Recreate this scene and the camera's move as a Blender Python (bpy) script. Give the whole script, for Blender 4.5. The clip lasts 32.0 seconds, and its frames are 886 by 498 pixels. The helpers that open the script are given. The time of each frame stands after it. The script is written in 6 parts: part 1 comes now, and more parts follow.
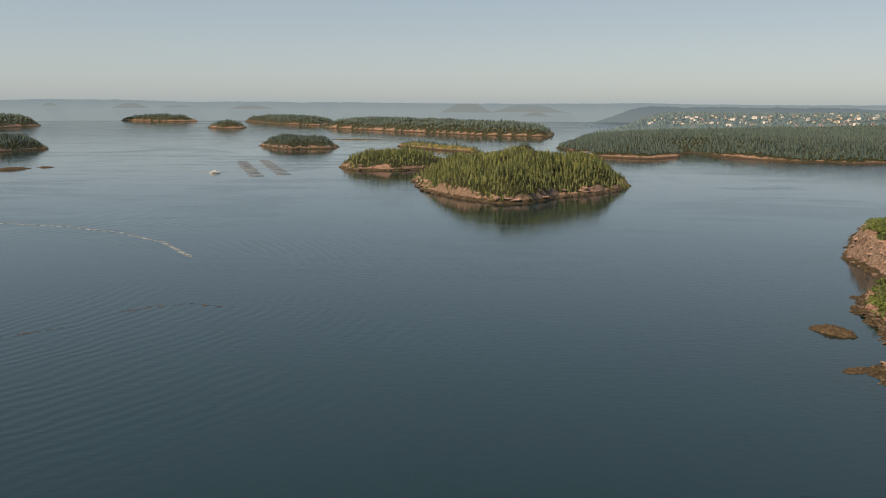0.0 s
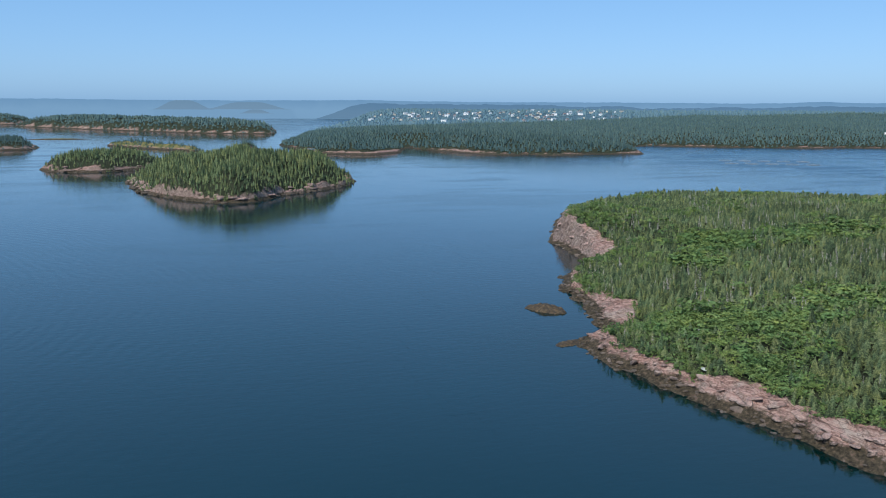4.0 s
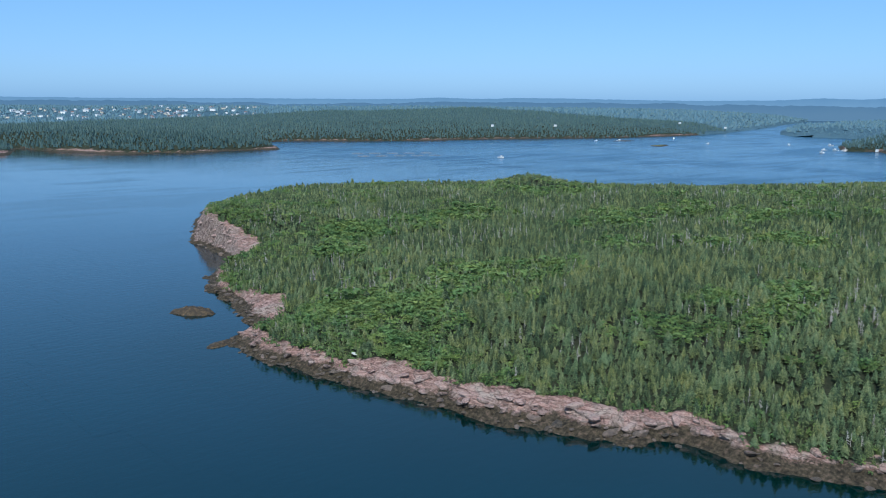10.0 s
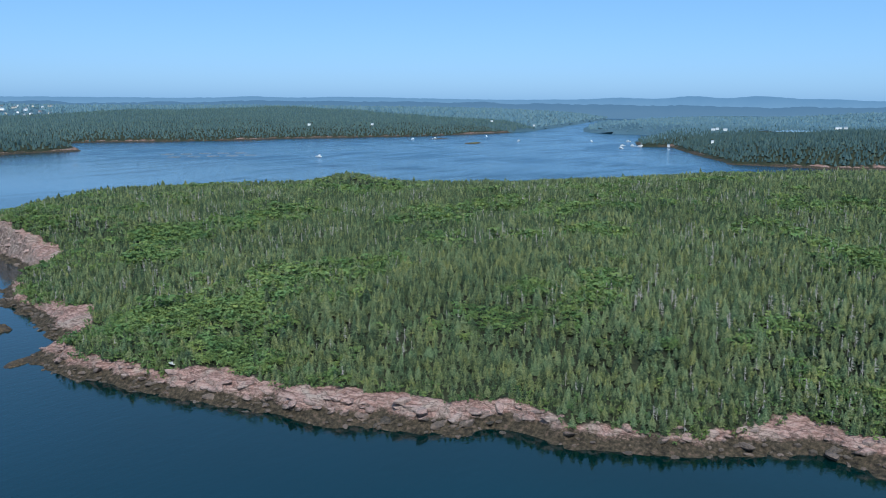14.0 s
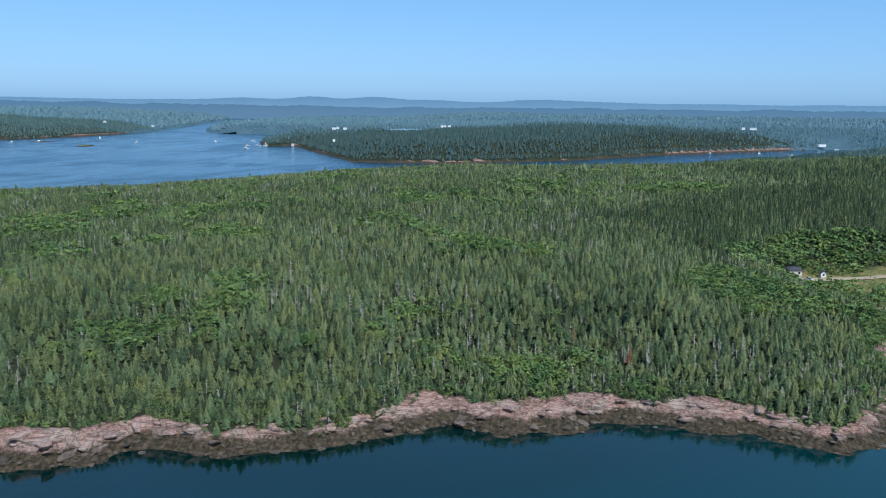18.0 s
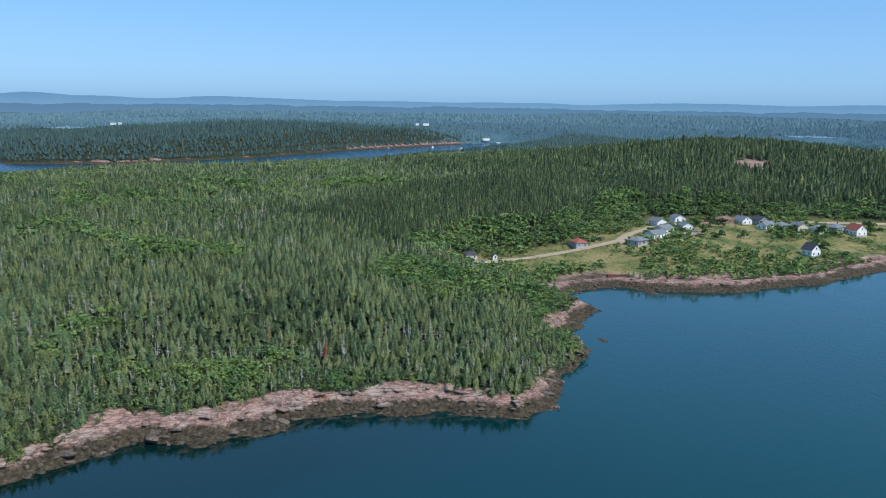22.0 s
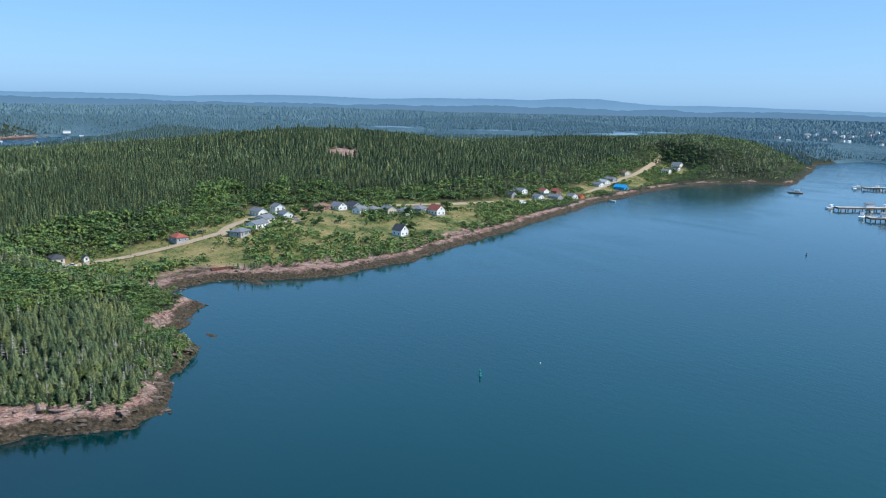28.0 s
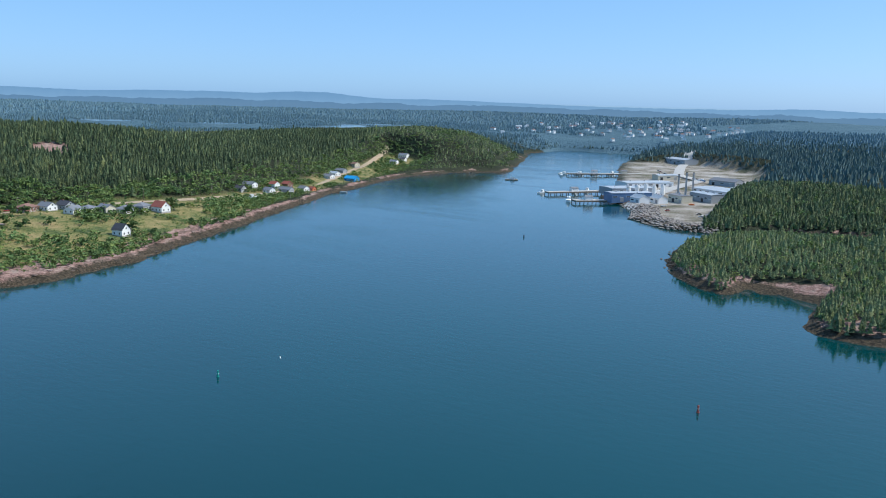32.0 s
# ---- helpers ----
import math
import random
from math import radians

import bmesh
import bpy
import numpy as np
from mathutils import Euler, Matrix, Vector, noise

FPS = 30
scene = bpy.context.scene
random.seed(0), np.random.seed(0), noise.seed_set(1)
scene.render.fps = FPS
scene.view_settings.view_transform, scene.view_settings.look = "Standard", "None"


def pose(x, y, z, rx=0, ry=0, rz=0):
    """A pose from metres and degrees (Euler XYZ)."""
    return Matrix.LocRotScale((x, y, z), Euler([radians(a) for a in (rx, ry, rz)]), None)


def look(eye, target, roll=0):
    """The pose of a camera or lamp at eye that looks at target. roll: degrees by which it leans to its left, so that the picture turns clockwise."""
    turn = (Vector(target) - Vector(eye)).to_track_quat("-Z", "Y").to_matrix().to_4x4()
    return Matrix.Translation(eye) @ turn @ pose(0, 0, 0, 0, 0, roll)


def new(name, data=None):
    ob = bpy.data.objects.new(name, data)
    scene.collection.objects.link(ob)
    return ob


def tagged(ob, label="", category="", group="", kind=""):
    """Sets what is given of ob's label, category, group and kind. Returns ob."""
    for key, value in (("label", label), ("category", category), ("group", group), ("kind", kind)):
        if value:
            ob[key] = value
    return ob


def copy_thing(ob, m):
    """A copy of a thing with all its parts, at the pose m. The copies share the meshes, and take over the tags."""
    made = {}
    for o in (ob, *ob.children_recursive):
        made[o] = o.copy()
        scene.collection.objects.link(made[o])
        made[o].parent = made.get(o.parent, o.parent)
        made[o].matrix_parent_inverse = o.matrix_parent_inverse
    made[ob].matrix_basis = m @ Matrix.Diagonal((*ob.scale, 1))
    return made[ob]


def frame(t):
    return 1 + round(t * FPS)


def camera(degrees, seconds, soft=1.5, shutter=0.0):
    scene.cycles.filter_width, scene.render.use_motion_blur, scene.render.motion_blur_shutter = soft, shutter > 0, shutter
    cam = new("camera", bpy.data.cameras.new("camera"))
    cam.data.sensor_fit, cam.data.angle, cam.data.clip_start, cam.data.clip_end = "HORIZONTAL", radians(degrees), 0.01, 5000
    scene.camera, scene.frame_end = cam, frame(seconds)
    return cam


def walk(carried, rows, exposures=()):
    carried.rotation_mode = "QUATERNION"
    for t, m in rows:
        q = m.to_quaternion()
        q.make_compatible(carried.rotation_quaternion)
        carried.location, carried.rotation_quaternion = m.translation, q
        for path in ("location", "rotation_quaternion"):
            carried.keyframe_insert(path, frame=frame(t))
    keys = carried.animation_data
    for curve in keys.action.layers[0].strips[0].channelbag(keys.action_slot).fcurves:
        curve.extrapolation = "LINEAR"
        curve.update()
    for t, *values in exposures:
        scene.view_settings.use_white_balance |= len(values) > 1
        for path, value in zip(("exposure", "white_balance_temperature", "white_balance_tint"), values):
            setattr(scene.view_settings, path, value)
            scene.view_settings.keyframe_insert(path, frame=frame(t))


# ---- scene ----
ROWS = [
    (0, 0.00, -0.00, 95.00, 0.000, -9.710, 0.277),
    (0.5, -0.18, 0.44, 94.98, -2.418, -9.721, 0.266),
    (1, -0.29, 0.78, 94.96, -4.778, -9.737, 0.260),
    (1.5, -0.25, 0.98, 94.93, -6.852, -9.749, 0.267),
    (2, -0.30, 1.25, 94.89, -9.344, -9.764, 0.271),
    (2.5, -0.33, 1.49, 94.84, -11.489, -9.780, 0.281),
    (3, -0.33, 1.65, 94.79, -13.889, -9.783, 0.300),
    (3.5, -0.34, 1.76, 94.75, -16.163, -9.802, 0.327),
    (5.5, -0.87, 2.31, 94.91, -25.200, -9.889, 0.342),
    (6, -1.04, 2.24, 94.95, -27.277, -9.914, 0.355),
    (6.5, -1.19, 2.11, 94.98, -29.306, -9.928, 0.359),
    (7, -1.29, 1.98, 94.98, -31.535, -9.935, 0.357),
    (7.5, -1.35, 1.90, 94.95, -33.419, -9.933, 0.350),
    (8, -1.40, 1.92, 94.88, -35.471, -9.940, 0.346),
    (8.5, -1.33, 2.12, 94.78, -37.439, -9.957, 0.345),
    (9, -1.22, 2.33, 94.67, -39.124, -9.955, 0.344),
    (9.5, -1.09, 2.50, 94.56, -40.898, -9.955, 0.336),
    (10, -0.97, 2.64, 94.47, -42.526, -9.968, 0.314),
    (10.5, -0.88, 2.80, 94.41, -44.313, -9.958, 0.312),
    (11, -0.86, 2.89, 94.36, -45.891, -9.957, 0.337),
    (11.5, -0.86, 3.00, 94.31, -47.417, -9.962, 0.349),
    (12, -0.82, 3.08, 94.28, -49.166, -9.964, 0.350),
    (12.5, -0.83, 3.16, 94.25, -50.551, -9.972, 0.351),
    (13, -0.83, 3.17, 94.21, -52.081, -9.968, 0.352),
    (13.5, -0.73, 3.22, 94.17, -53.503, -9.972, 0.356),
    (15.5, -0.27, 3.56, 93.91, -62.561, -9.895, 0.481),
    (16, -0.17, 3.64, 93.89, -67.275, -9.846, 0.530),
    (16.5, -0.10, 3.76, 93.89, -69.348, -9.824, 0.566),
    (17, -0.03, 3.88, 93.90, -72.663, -9.800, 0.596),
    (17.5, -0.01, 3.97, 93.91, -75.986, -9.789, 0.616),
    (18, 0.06, 3.89, 93.93, -79.536, -9.760, 0.640),
    (18.5, 0.10, 3.85, 93.95, -82.943, -9.723, 0.658),
    (19, 0.18, 3.93, 93.96, -85.412, -9.707, 0.677),
    (19.5, 0.33, 4.00, 93.93, -88.071, -9.711, 0.698),
    (20, 0.50, 4.06, 93.86, -90.368, -9.719, 0.708),
    (20.5, 0.72, 4.10, 93.78, -93.000, -9.731, 0.726),
    (21, 1.09, 4.22, 93.69, -95.608, -9.722, 0.757),
    (21.5, 1.38, 4.35, 93.60, -97.962, -9.728, 0.787),
    (22, 1.57, 4.38, 93.51, -100.621, -9.716, 0.829),
    (22.5, 1.65, 4.31, 93.43, -102.906, -9.711, 0.876),
    (23, 1.74, 4.30, 93.38, -105.380, -9.718, 0.914),
    (23.5, 1.81, 4.27, 93.34, -107.312, -9.739, 0.953),
    (24, 1.87, 4.28, 93.32, -109.212, -9.744, 0.995),
    (24.5, 2.02, 4.25, 93.31, -111.560, -9.756, 1.025),
    (25, 2.24, 4.25, 93.30, -113.682, -9.769, 1.050),
    (25.5, 2.43, 4.18, 93.29, -116.102, -9.795, 1.076),
    (27.5, 2.81, 3.70, 93.04, -125.059, -9.790, 1.257),
    (28, 2.93, 3.57, 92.88, -127.301, -9.801, 1.278),
    (28.5, 3.10, 3.42, 92.70, -129.535, -9.798, 1.292),
    (29, 3.35, 3.24, 92.51, -131.791, -9.801, 1.306),
    (29.5, 3.65, 2.99, 92.32, -134.387, -9.798, 1.327),
    (30, 3.96, 2.77, 92.15, -136.671, -9.796, 1.344),
    (30.5, 4.28, 2.62, 91.99, -139.120, -9.800, 1.373),
    (31, 4.56, 2.43, 91.86, -141.298, -9.812, 1.429),
    (31.5, 4.78, 2.24, 91.75, -143.256, -9.824, 1.484),
    (32, 4.97, 2.13, 91.64, -145.391, -9.817, 1.523),
]
cam = camera(55.12, 32.0, soft=1.0)
walk(cam, [(t, pose(x, y, z, 90 + pitch, 0, yaw) @ pose(0, 0, 0, 0, 0, roll)) for t, x, y, z, yaw, pitch, roll in ROWS],
     exposures=[(0.0, -0.01, 11600, 23), (1.0, -0.02, 10600, 21), (2.0, -0.03, 8500, 17), (3.0, -0.03, 6950, 12), (3.5, 0.0, 6450, 11), (5.5, 0.0, 5450, 8),
                (10.0, 0.0, 5550, 7), (18.0, 0.02, 5700, 7), (24.0, 0.12, 5850, 8), (28.0, 0.22, 5900, 9), (32.0, 0.20, 5950, 10)])

# ---- light ----
SUN_AZ, SUN_EL = 232.0, 49.0
world = bpy.data.worlds.new("world")
scene.world = world
world.use_nodes = True
wn = world.node_tree
sky = wn.nodes.new("ShaderNodeTexSky")
sky.sky_type = "NISHITA"
sky.sun_disc = False
sky.sun_elevation, sky.sun_rotation = radians(SUN_EL), radians(SUN_AZ)
sky.air_density, sky.dust_density, sky.ozone_density, sky.altitude = 0.6, 0.9, 1.0, 0
# a clear sky under even summer haze
haze = wn.nodes.new("ShaderNodeMix")
haze.data_type, haze.blend_type = "RGBA", "ADD"
haze.inputs[0].default_value = 1.0
tone = wn.nodes.new("ShaderNodeMix")
tone.data_type, tone.blend_type = "RGBA", "MULTIPLY"
tone.inputs[0].default_value = 1.0
tone.inputs[7].default_value = (0.66, 0.66, 0.66, 1)
wn.links.new(sky.outputs["Color"], tone.inputs[6])
wn.links.new(tone.outputs[2], haze.inputs[6])
haze.inputs[7].default_value = (1.05, 2.6, 4.5, 1)
wn.nodes["Background"].inputs["Strength"].default_value = 0.10
wn.links.new(haze.outputs[2], wn.nodes["Background"].inputs["Color"])
sun = new("sun", bpy.data.lights.new("sun", "SUN"))
sun.data.energy, sun.data.angle, sun.data.color = 4.2, radians(0.6), (1.0, 0.925, 0.79)
_az, _el = radians(SUN_AZ), radians(SUN_EL)
sun.matrix_world = look((math.sin(_az) * 900 * math.cos(_el), math.cos(_az) * 900 * math.cos(_el), 900 * math.sin(_el)), (0, 0, 0))


# ---- materials ----
class Mat:
    """A node material with a Principled shader, and short ways to add noise, ramps, mixes and bump."""

    def __init__(self, name, rough=0.8, metal=0.0, spec=0.5):
        self.m = bpy.data.materials.new(name)
        self.m.use_nodes = True
        self.t = self.m.node_tree
        self.b = self.t.nodes["Principled BSDF"]
        self.b.inputs["Roughness"].default_value = rough
        self.b.inputs["Metallic"].default_value = metal
        self.b.inputs["Specular IOR Level"].default_value = spec
        self._pos = None

    def n(self, kind, **values):
        node = self.t.nodes.new(kind)
        for k, v in values.items():
            node.inputs[k.replace("_", " ")].default_value = v
        return node

    def l(self, a, b):
        self.t.links.new(a, b)
        return self

    def pos(self):
        if self._pos is None:
            self._pos = self.n("ShaderNodeNewGeometry").outputs["Position"]
        return self._pos

    def scaled(self, vec):
        node = self.n("ShaderNodeVectorMath")
        node.operation = "MULTIPLY"
        self.l(self.pos(), node.inputs[0])
        node.inputs[1].default_value = vec
        return node.outputs[0]

    def noise(self, scale, detail=4.0, rough=0.6, dist=0.0, vec=None):
        node = self.n("ShaderNodeTexNoise", Scale=scale, Detail=detail, Roughness=rough, Distortion=dist)
        self.l(self.pos() if vec is None else vec, node.inputs["Vector"])
        return node.outputs["Fac"]

    def ramp(self, fac, stops):
        node = self.n("ShaderNodeValToRGB")
        el = node.color_ramp.elements
        while len(el) < len(stops):
            el.new(0.5)
        for e, (p, c) in zip(el, stops):
            e.position, e.color = p, (*c, 1) if len(c) == 3 else c
        self.l(fac, node.inputs["Fac"])
        return node.outputs["Color"]

    def mix(self, fac, a, b, mode="MIX"):
        node = self.t.nodes.new("ShaderNodeMix")
        node.data_type, node.blend_type = "RGBA", mode
        for s, v in ((node.inputs[0], fac), (node.inputs[6], a), (node.inputs[7], b)):
            if isinstance(v, (int, float)):
                s.default_value = v
            elif isinstance(v, tuple):
                s.default_value = (*v, 1)
            else:
                self.l(v, s)
        return node.outputs[2]

    def attr(self, name):
        node = self.t.nodes.new("ShaderNodeAttribute")
        node.attribute_name = name
        return node.outputs["Fac"]

    def rnd(self):
        return self.t.nodes.new("ShaderNodeObjectInfo").outputs["Random"]

    def island(self):
        return self.n("ShaderNodeNewGeometry").outputs["Random Per Island"]

    def step(self, value, lo, hi):
        node = self.n("ShaderNodeMapRange")
        node.inputs["From Min"].default_value, node.inputs["From Max"].default_value = lo, hi
        self.l(value, node.inputs["Value"])
        return node.outputs["Result"]

    def height(self):
        node = self.t.nodes.new("ShaderNodeSeparateXYZ")
        self.l(self.pos(), node.inputs[0])
        return node.outputs["Z"]

    def math(self, op, a, b):
        node = self.t.nodes.new("ShaderNodeMath")
        node.operation = op
        for s, v in ((node.inputs[0], a), (node.inputs[1], b)):
            if isinstance(v, (int, float)):
                s.default_value = v
            else:
                self.l(v, s)
        return node.outputs[0]

    def bump(self, fac, strength=0.5, distance=0.2):
        node = self.n("ShaderNodeBump", Strength=strength, Distance=distance)
        self.l(fac, node.inputs["Height"])
        self.l(node.outputs["Normal"], self.b.inputs["Normal"])
        return self

    def color(self, c):
        if isinstance(c, tuple):
            self.b.inputs["Base Color"].default_value = (*c, 1)
        else:
            self.l(c, self.b.inputs["Base Color"])
        return self


def plain(name, c, rough=0.7, metal=0.0, vary=0.25, scale=1.5):
    """Paint, wood or metal of one colour, with dirt and wear at two scales."""
    m = Mat(name, rough, metal)
    dark = tuple(v * (1 - vary) for v in c)
    light = tuple(min(1.0, v * (1 + vary * 0.5)) for v in c)
    n = m.math("ADD", m.math("MULTIPLY", m.noise(scale), 0.6), m.math("MULTIPLY", m.noise(scale * 9, 2), 0.4))
    m.color(m.ramp(n, [(0.3, dark), (0.7, light)]))
    return m.m


def rock_mix(m):
    """Pink granite with cracks, pale lichen and dark wet weed near the tide line."""
    big, mid = m.noise(0.09, 5, 0.6, 0.6), m.noise(0.9, 6, 0.7, 1.0)
    strata = m.noise(0.5, 5, 0.65, 0.4, m.scaled((0.35, 0.35, 3.2)))
    cell = m.t.nodes.new("ShaderNodeTexVoronoi")
    cell.feature = "DISTANCE_TO_EDGE"
    cell.inputs["Scale"].default_value = 0.42
    warp = m.n("ShaderNodeVectorMath")
    warp.operation = "ADD"
    m.l(m.scaled((0.85, 0.22, 2.2)), warp.inputs[0])
    wob = m.t.nodes.new("ShaderNodeTexNoise")
    wob.inputs["Scale"].default_value, wob.inputs["Detail"].default_value = 0.35, 6
    m.l(m.pos(), wob.inputs["Vector"])
    m.l(wob.outputs["Color"], warp.inputs[1])
    m.l(warp.outputs[0], cell.inputs["Vector"])
    crack = m.step(cell.outputs["Distance"], -0.03, 0.06)
    bed = m.noise(0.9, 4, 0.6, 0.8, m.scaled((0.95, 0.16, 2.5)))
    c = m.ramp(m.math("ADD", m.math("MULTIPLY", mid, 0.5), m.math("MULTIPLY", strata, 0.5)),
               [(0.35, (0.06, 0.033, 0.027)), (0.43, (0.22, 0.125, 0.10)), (0.52, (0.39, 0.24, 0.195)), (0.66, (0.52, 0.38, 0.32))])
    c = m.mix(m.step(big, 0.52, 0.72), c, (0.42, 0.34, 0.28))
    c = m.mix(crack, (0.075, 0.045, 0.038), c)
    c = m.mix(m.math("MULTIPLY", m.step(bed, 0.47, 0.36), 0.75), c, (0.10, 0.06, 0.05))
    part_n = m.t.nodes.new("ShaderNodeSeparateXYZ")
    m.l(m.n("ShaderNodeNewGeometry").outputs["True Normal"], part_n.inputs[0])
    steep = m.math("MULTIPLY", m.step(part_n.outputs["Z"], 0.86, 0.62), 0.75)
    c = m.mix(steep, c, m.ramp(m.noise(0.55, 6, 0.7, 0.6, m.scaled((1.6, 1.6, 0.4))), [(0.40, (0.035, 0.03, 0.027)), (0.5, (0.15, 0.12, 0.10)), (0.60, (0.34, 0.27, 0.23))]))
    weed = m.ramp(m.noise(0.8, 5), [(0.35, (0.022, 0.018, 0.013)), (0.55, (0.075, 0.058, 0.036)), (0.72, (0.16, 0.105, 0.08))])
    level = m.math("ADD", m.height(), m.math("ADD", m.math("MULTIPLY", m.math("SUBTRACT", m.noise(0.12, 4), 0.5), -4.5), m.math("MULTIPLY", m.math("SUBTRACT", m.noise(1.1, 3, 0.7), 0.5), -2.2)))
    wet = m.step(level, 3.3, 2.4)
    return m.mix(wet, c, weed), m.math("ADD", m.math("ADD", mid, strata), m.math("MULTIPLY", m.math("ADD", crack, bed), 0.7)), wet


def make_rock():
    m = Mat("granite", 0.85)
    c, relief, wet = rock_mix(m)
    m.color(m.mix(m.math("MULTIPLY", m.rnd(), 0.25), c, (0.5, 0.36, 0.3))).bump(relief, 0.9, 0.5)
    return m.m


def make_ground():
    """Forest floor, meadow and bare shore rock, by the land's own cover."""
    m = Mat("ground", 0.95, spec=0.2)
    rock, relief, wet = rock_mix(m)
    n, fine = m.noise(0.06, 5), m.noise(0.9, 5, 0.7)
    soil = m.ramp(m.math("ADD", m.math("MULTIPLY", n, 0.5), m.math("MULTIPLY", fine, 0.5)), [(0.35, (0.018, 0.022, 0.013)), (0.5, (0.03, 0.037, 0.019)), (0.65, (0.06, 0.06, 0.033))])
    mead = m.ramp(m.math("ADD", m.math("MULTIPLY", m.noise(0.05, 6, 0.72), 0.65), m.math("MULTIPLY", fine, 0.35)),
                  [(0.41, (0.055, 0.085, 0.028)), (0.46, (0.13, 0.145, 0.045)), (0.52, (0.24, 0.205, 0.08)), (0.62, (0.34, 0.25, 0.12))])
    c = m.mix(m.attr("meadow"), soil, mead)
    edge = m.math("ADD", m.attr("bare"), m.math("MULTIPLY", m.math("SUBTRACT", m.noise(0.25, 5, 0.7), 0.5), 0.9))
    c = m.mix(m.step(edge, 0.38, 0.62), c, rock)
    lot = m.ramp(m.math("ADD", m.math("MULTIPLY", m.noise(0.03, 5), 0.6), m.math("MULTIPLY", fine, 0.4)), [(0.40, (0.10, 0.105, 0.06)), (0.46, (0.20, 0.17, 0.13)), (0.52, (0.32, 0.285, 0.24)), (0.62, (0.46, 0.43, 0.39))])
    c = m.mix(m.attr("lot"), c, lot)
    m.color(c).bump(m.math("ADD", relief, fine), 0.8, 0.6)
    return m.m


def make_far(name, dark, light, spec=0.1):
    """Woods too far off to tell single trees: mottled crowns, in tones that carry painted haze."""
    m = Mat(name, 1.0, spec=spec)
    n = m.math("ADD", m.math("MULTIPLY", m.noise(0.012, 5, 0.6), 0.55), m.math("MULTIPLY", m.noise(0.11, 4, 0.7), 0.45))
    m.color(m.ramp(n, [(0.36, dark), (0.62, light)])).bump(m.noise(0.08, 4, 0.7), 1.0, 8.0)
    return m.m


def make_leaf(name, dark, mid, light, weight=0.5, layers=2.2):
    """Foliage: a tint for each tree, mottling and painted gap shade in the crown."""
    m = Mat(name, 0.75, spec=0.25)
    t = m.math("ADD", m.math("MULTIPLY", m.attr("tint"), weight), m.math("MULTIPLY", m.noise(0.02, 3), 0.9 - weight))
    # noise in flat layers: shaded gaps between sprays put into the colour
    layer = m.noise(2.3, 3, 0.8, 0.3, m.scaled((1.0, 1.0, 1.5)))
    t = m.math("ADD", t, m.math("MULTIPLY", m.math("SUBTRACT", layer, 0.5), layers))
    c = m.ramp(t, [(0.15, dark), (0.45, mid), (0.82, light)])
    # patches of bluer and of more olive growth
    hue = m.ramp(m.noise(0.14, 2, 0.6), [(0.36, (0.84, 0.98, 1.04)), (0.5, (1.0, 1.0, 1.0)), (0.64, (1.14, 1.05, 0.84))])
    m.color(m.mix(1.0, c, hue, "MULTIPLY"))
    if layers > 1:
        m.bump(layer, 1.0, 0.45)
    m.b.inputs["Subsurface Weight"].default_value = 0.0
    return m.m


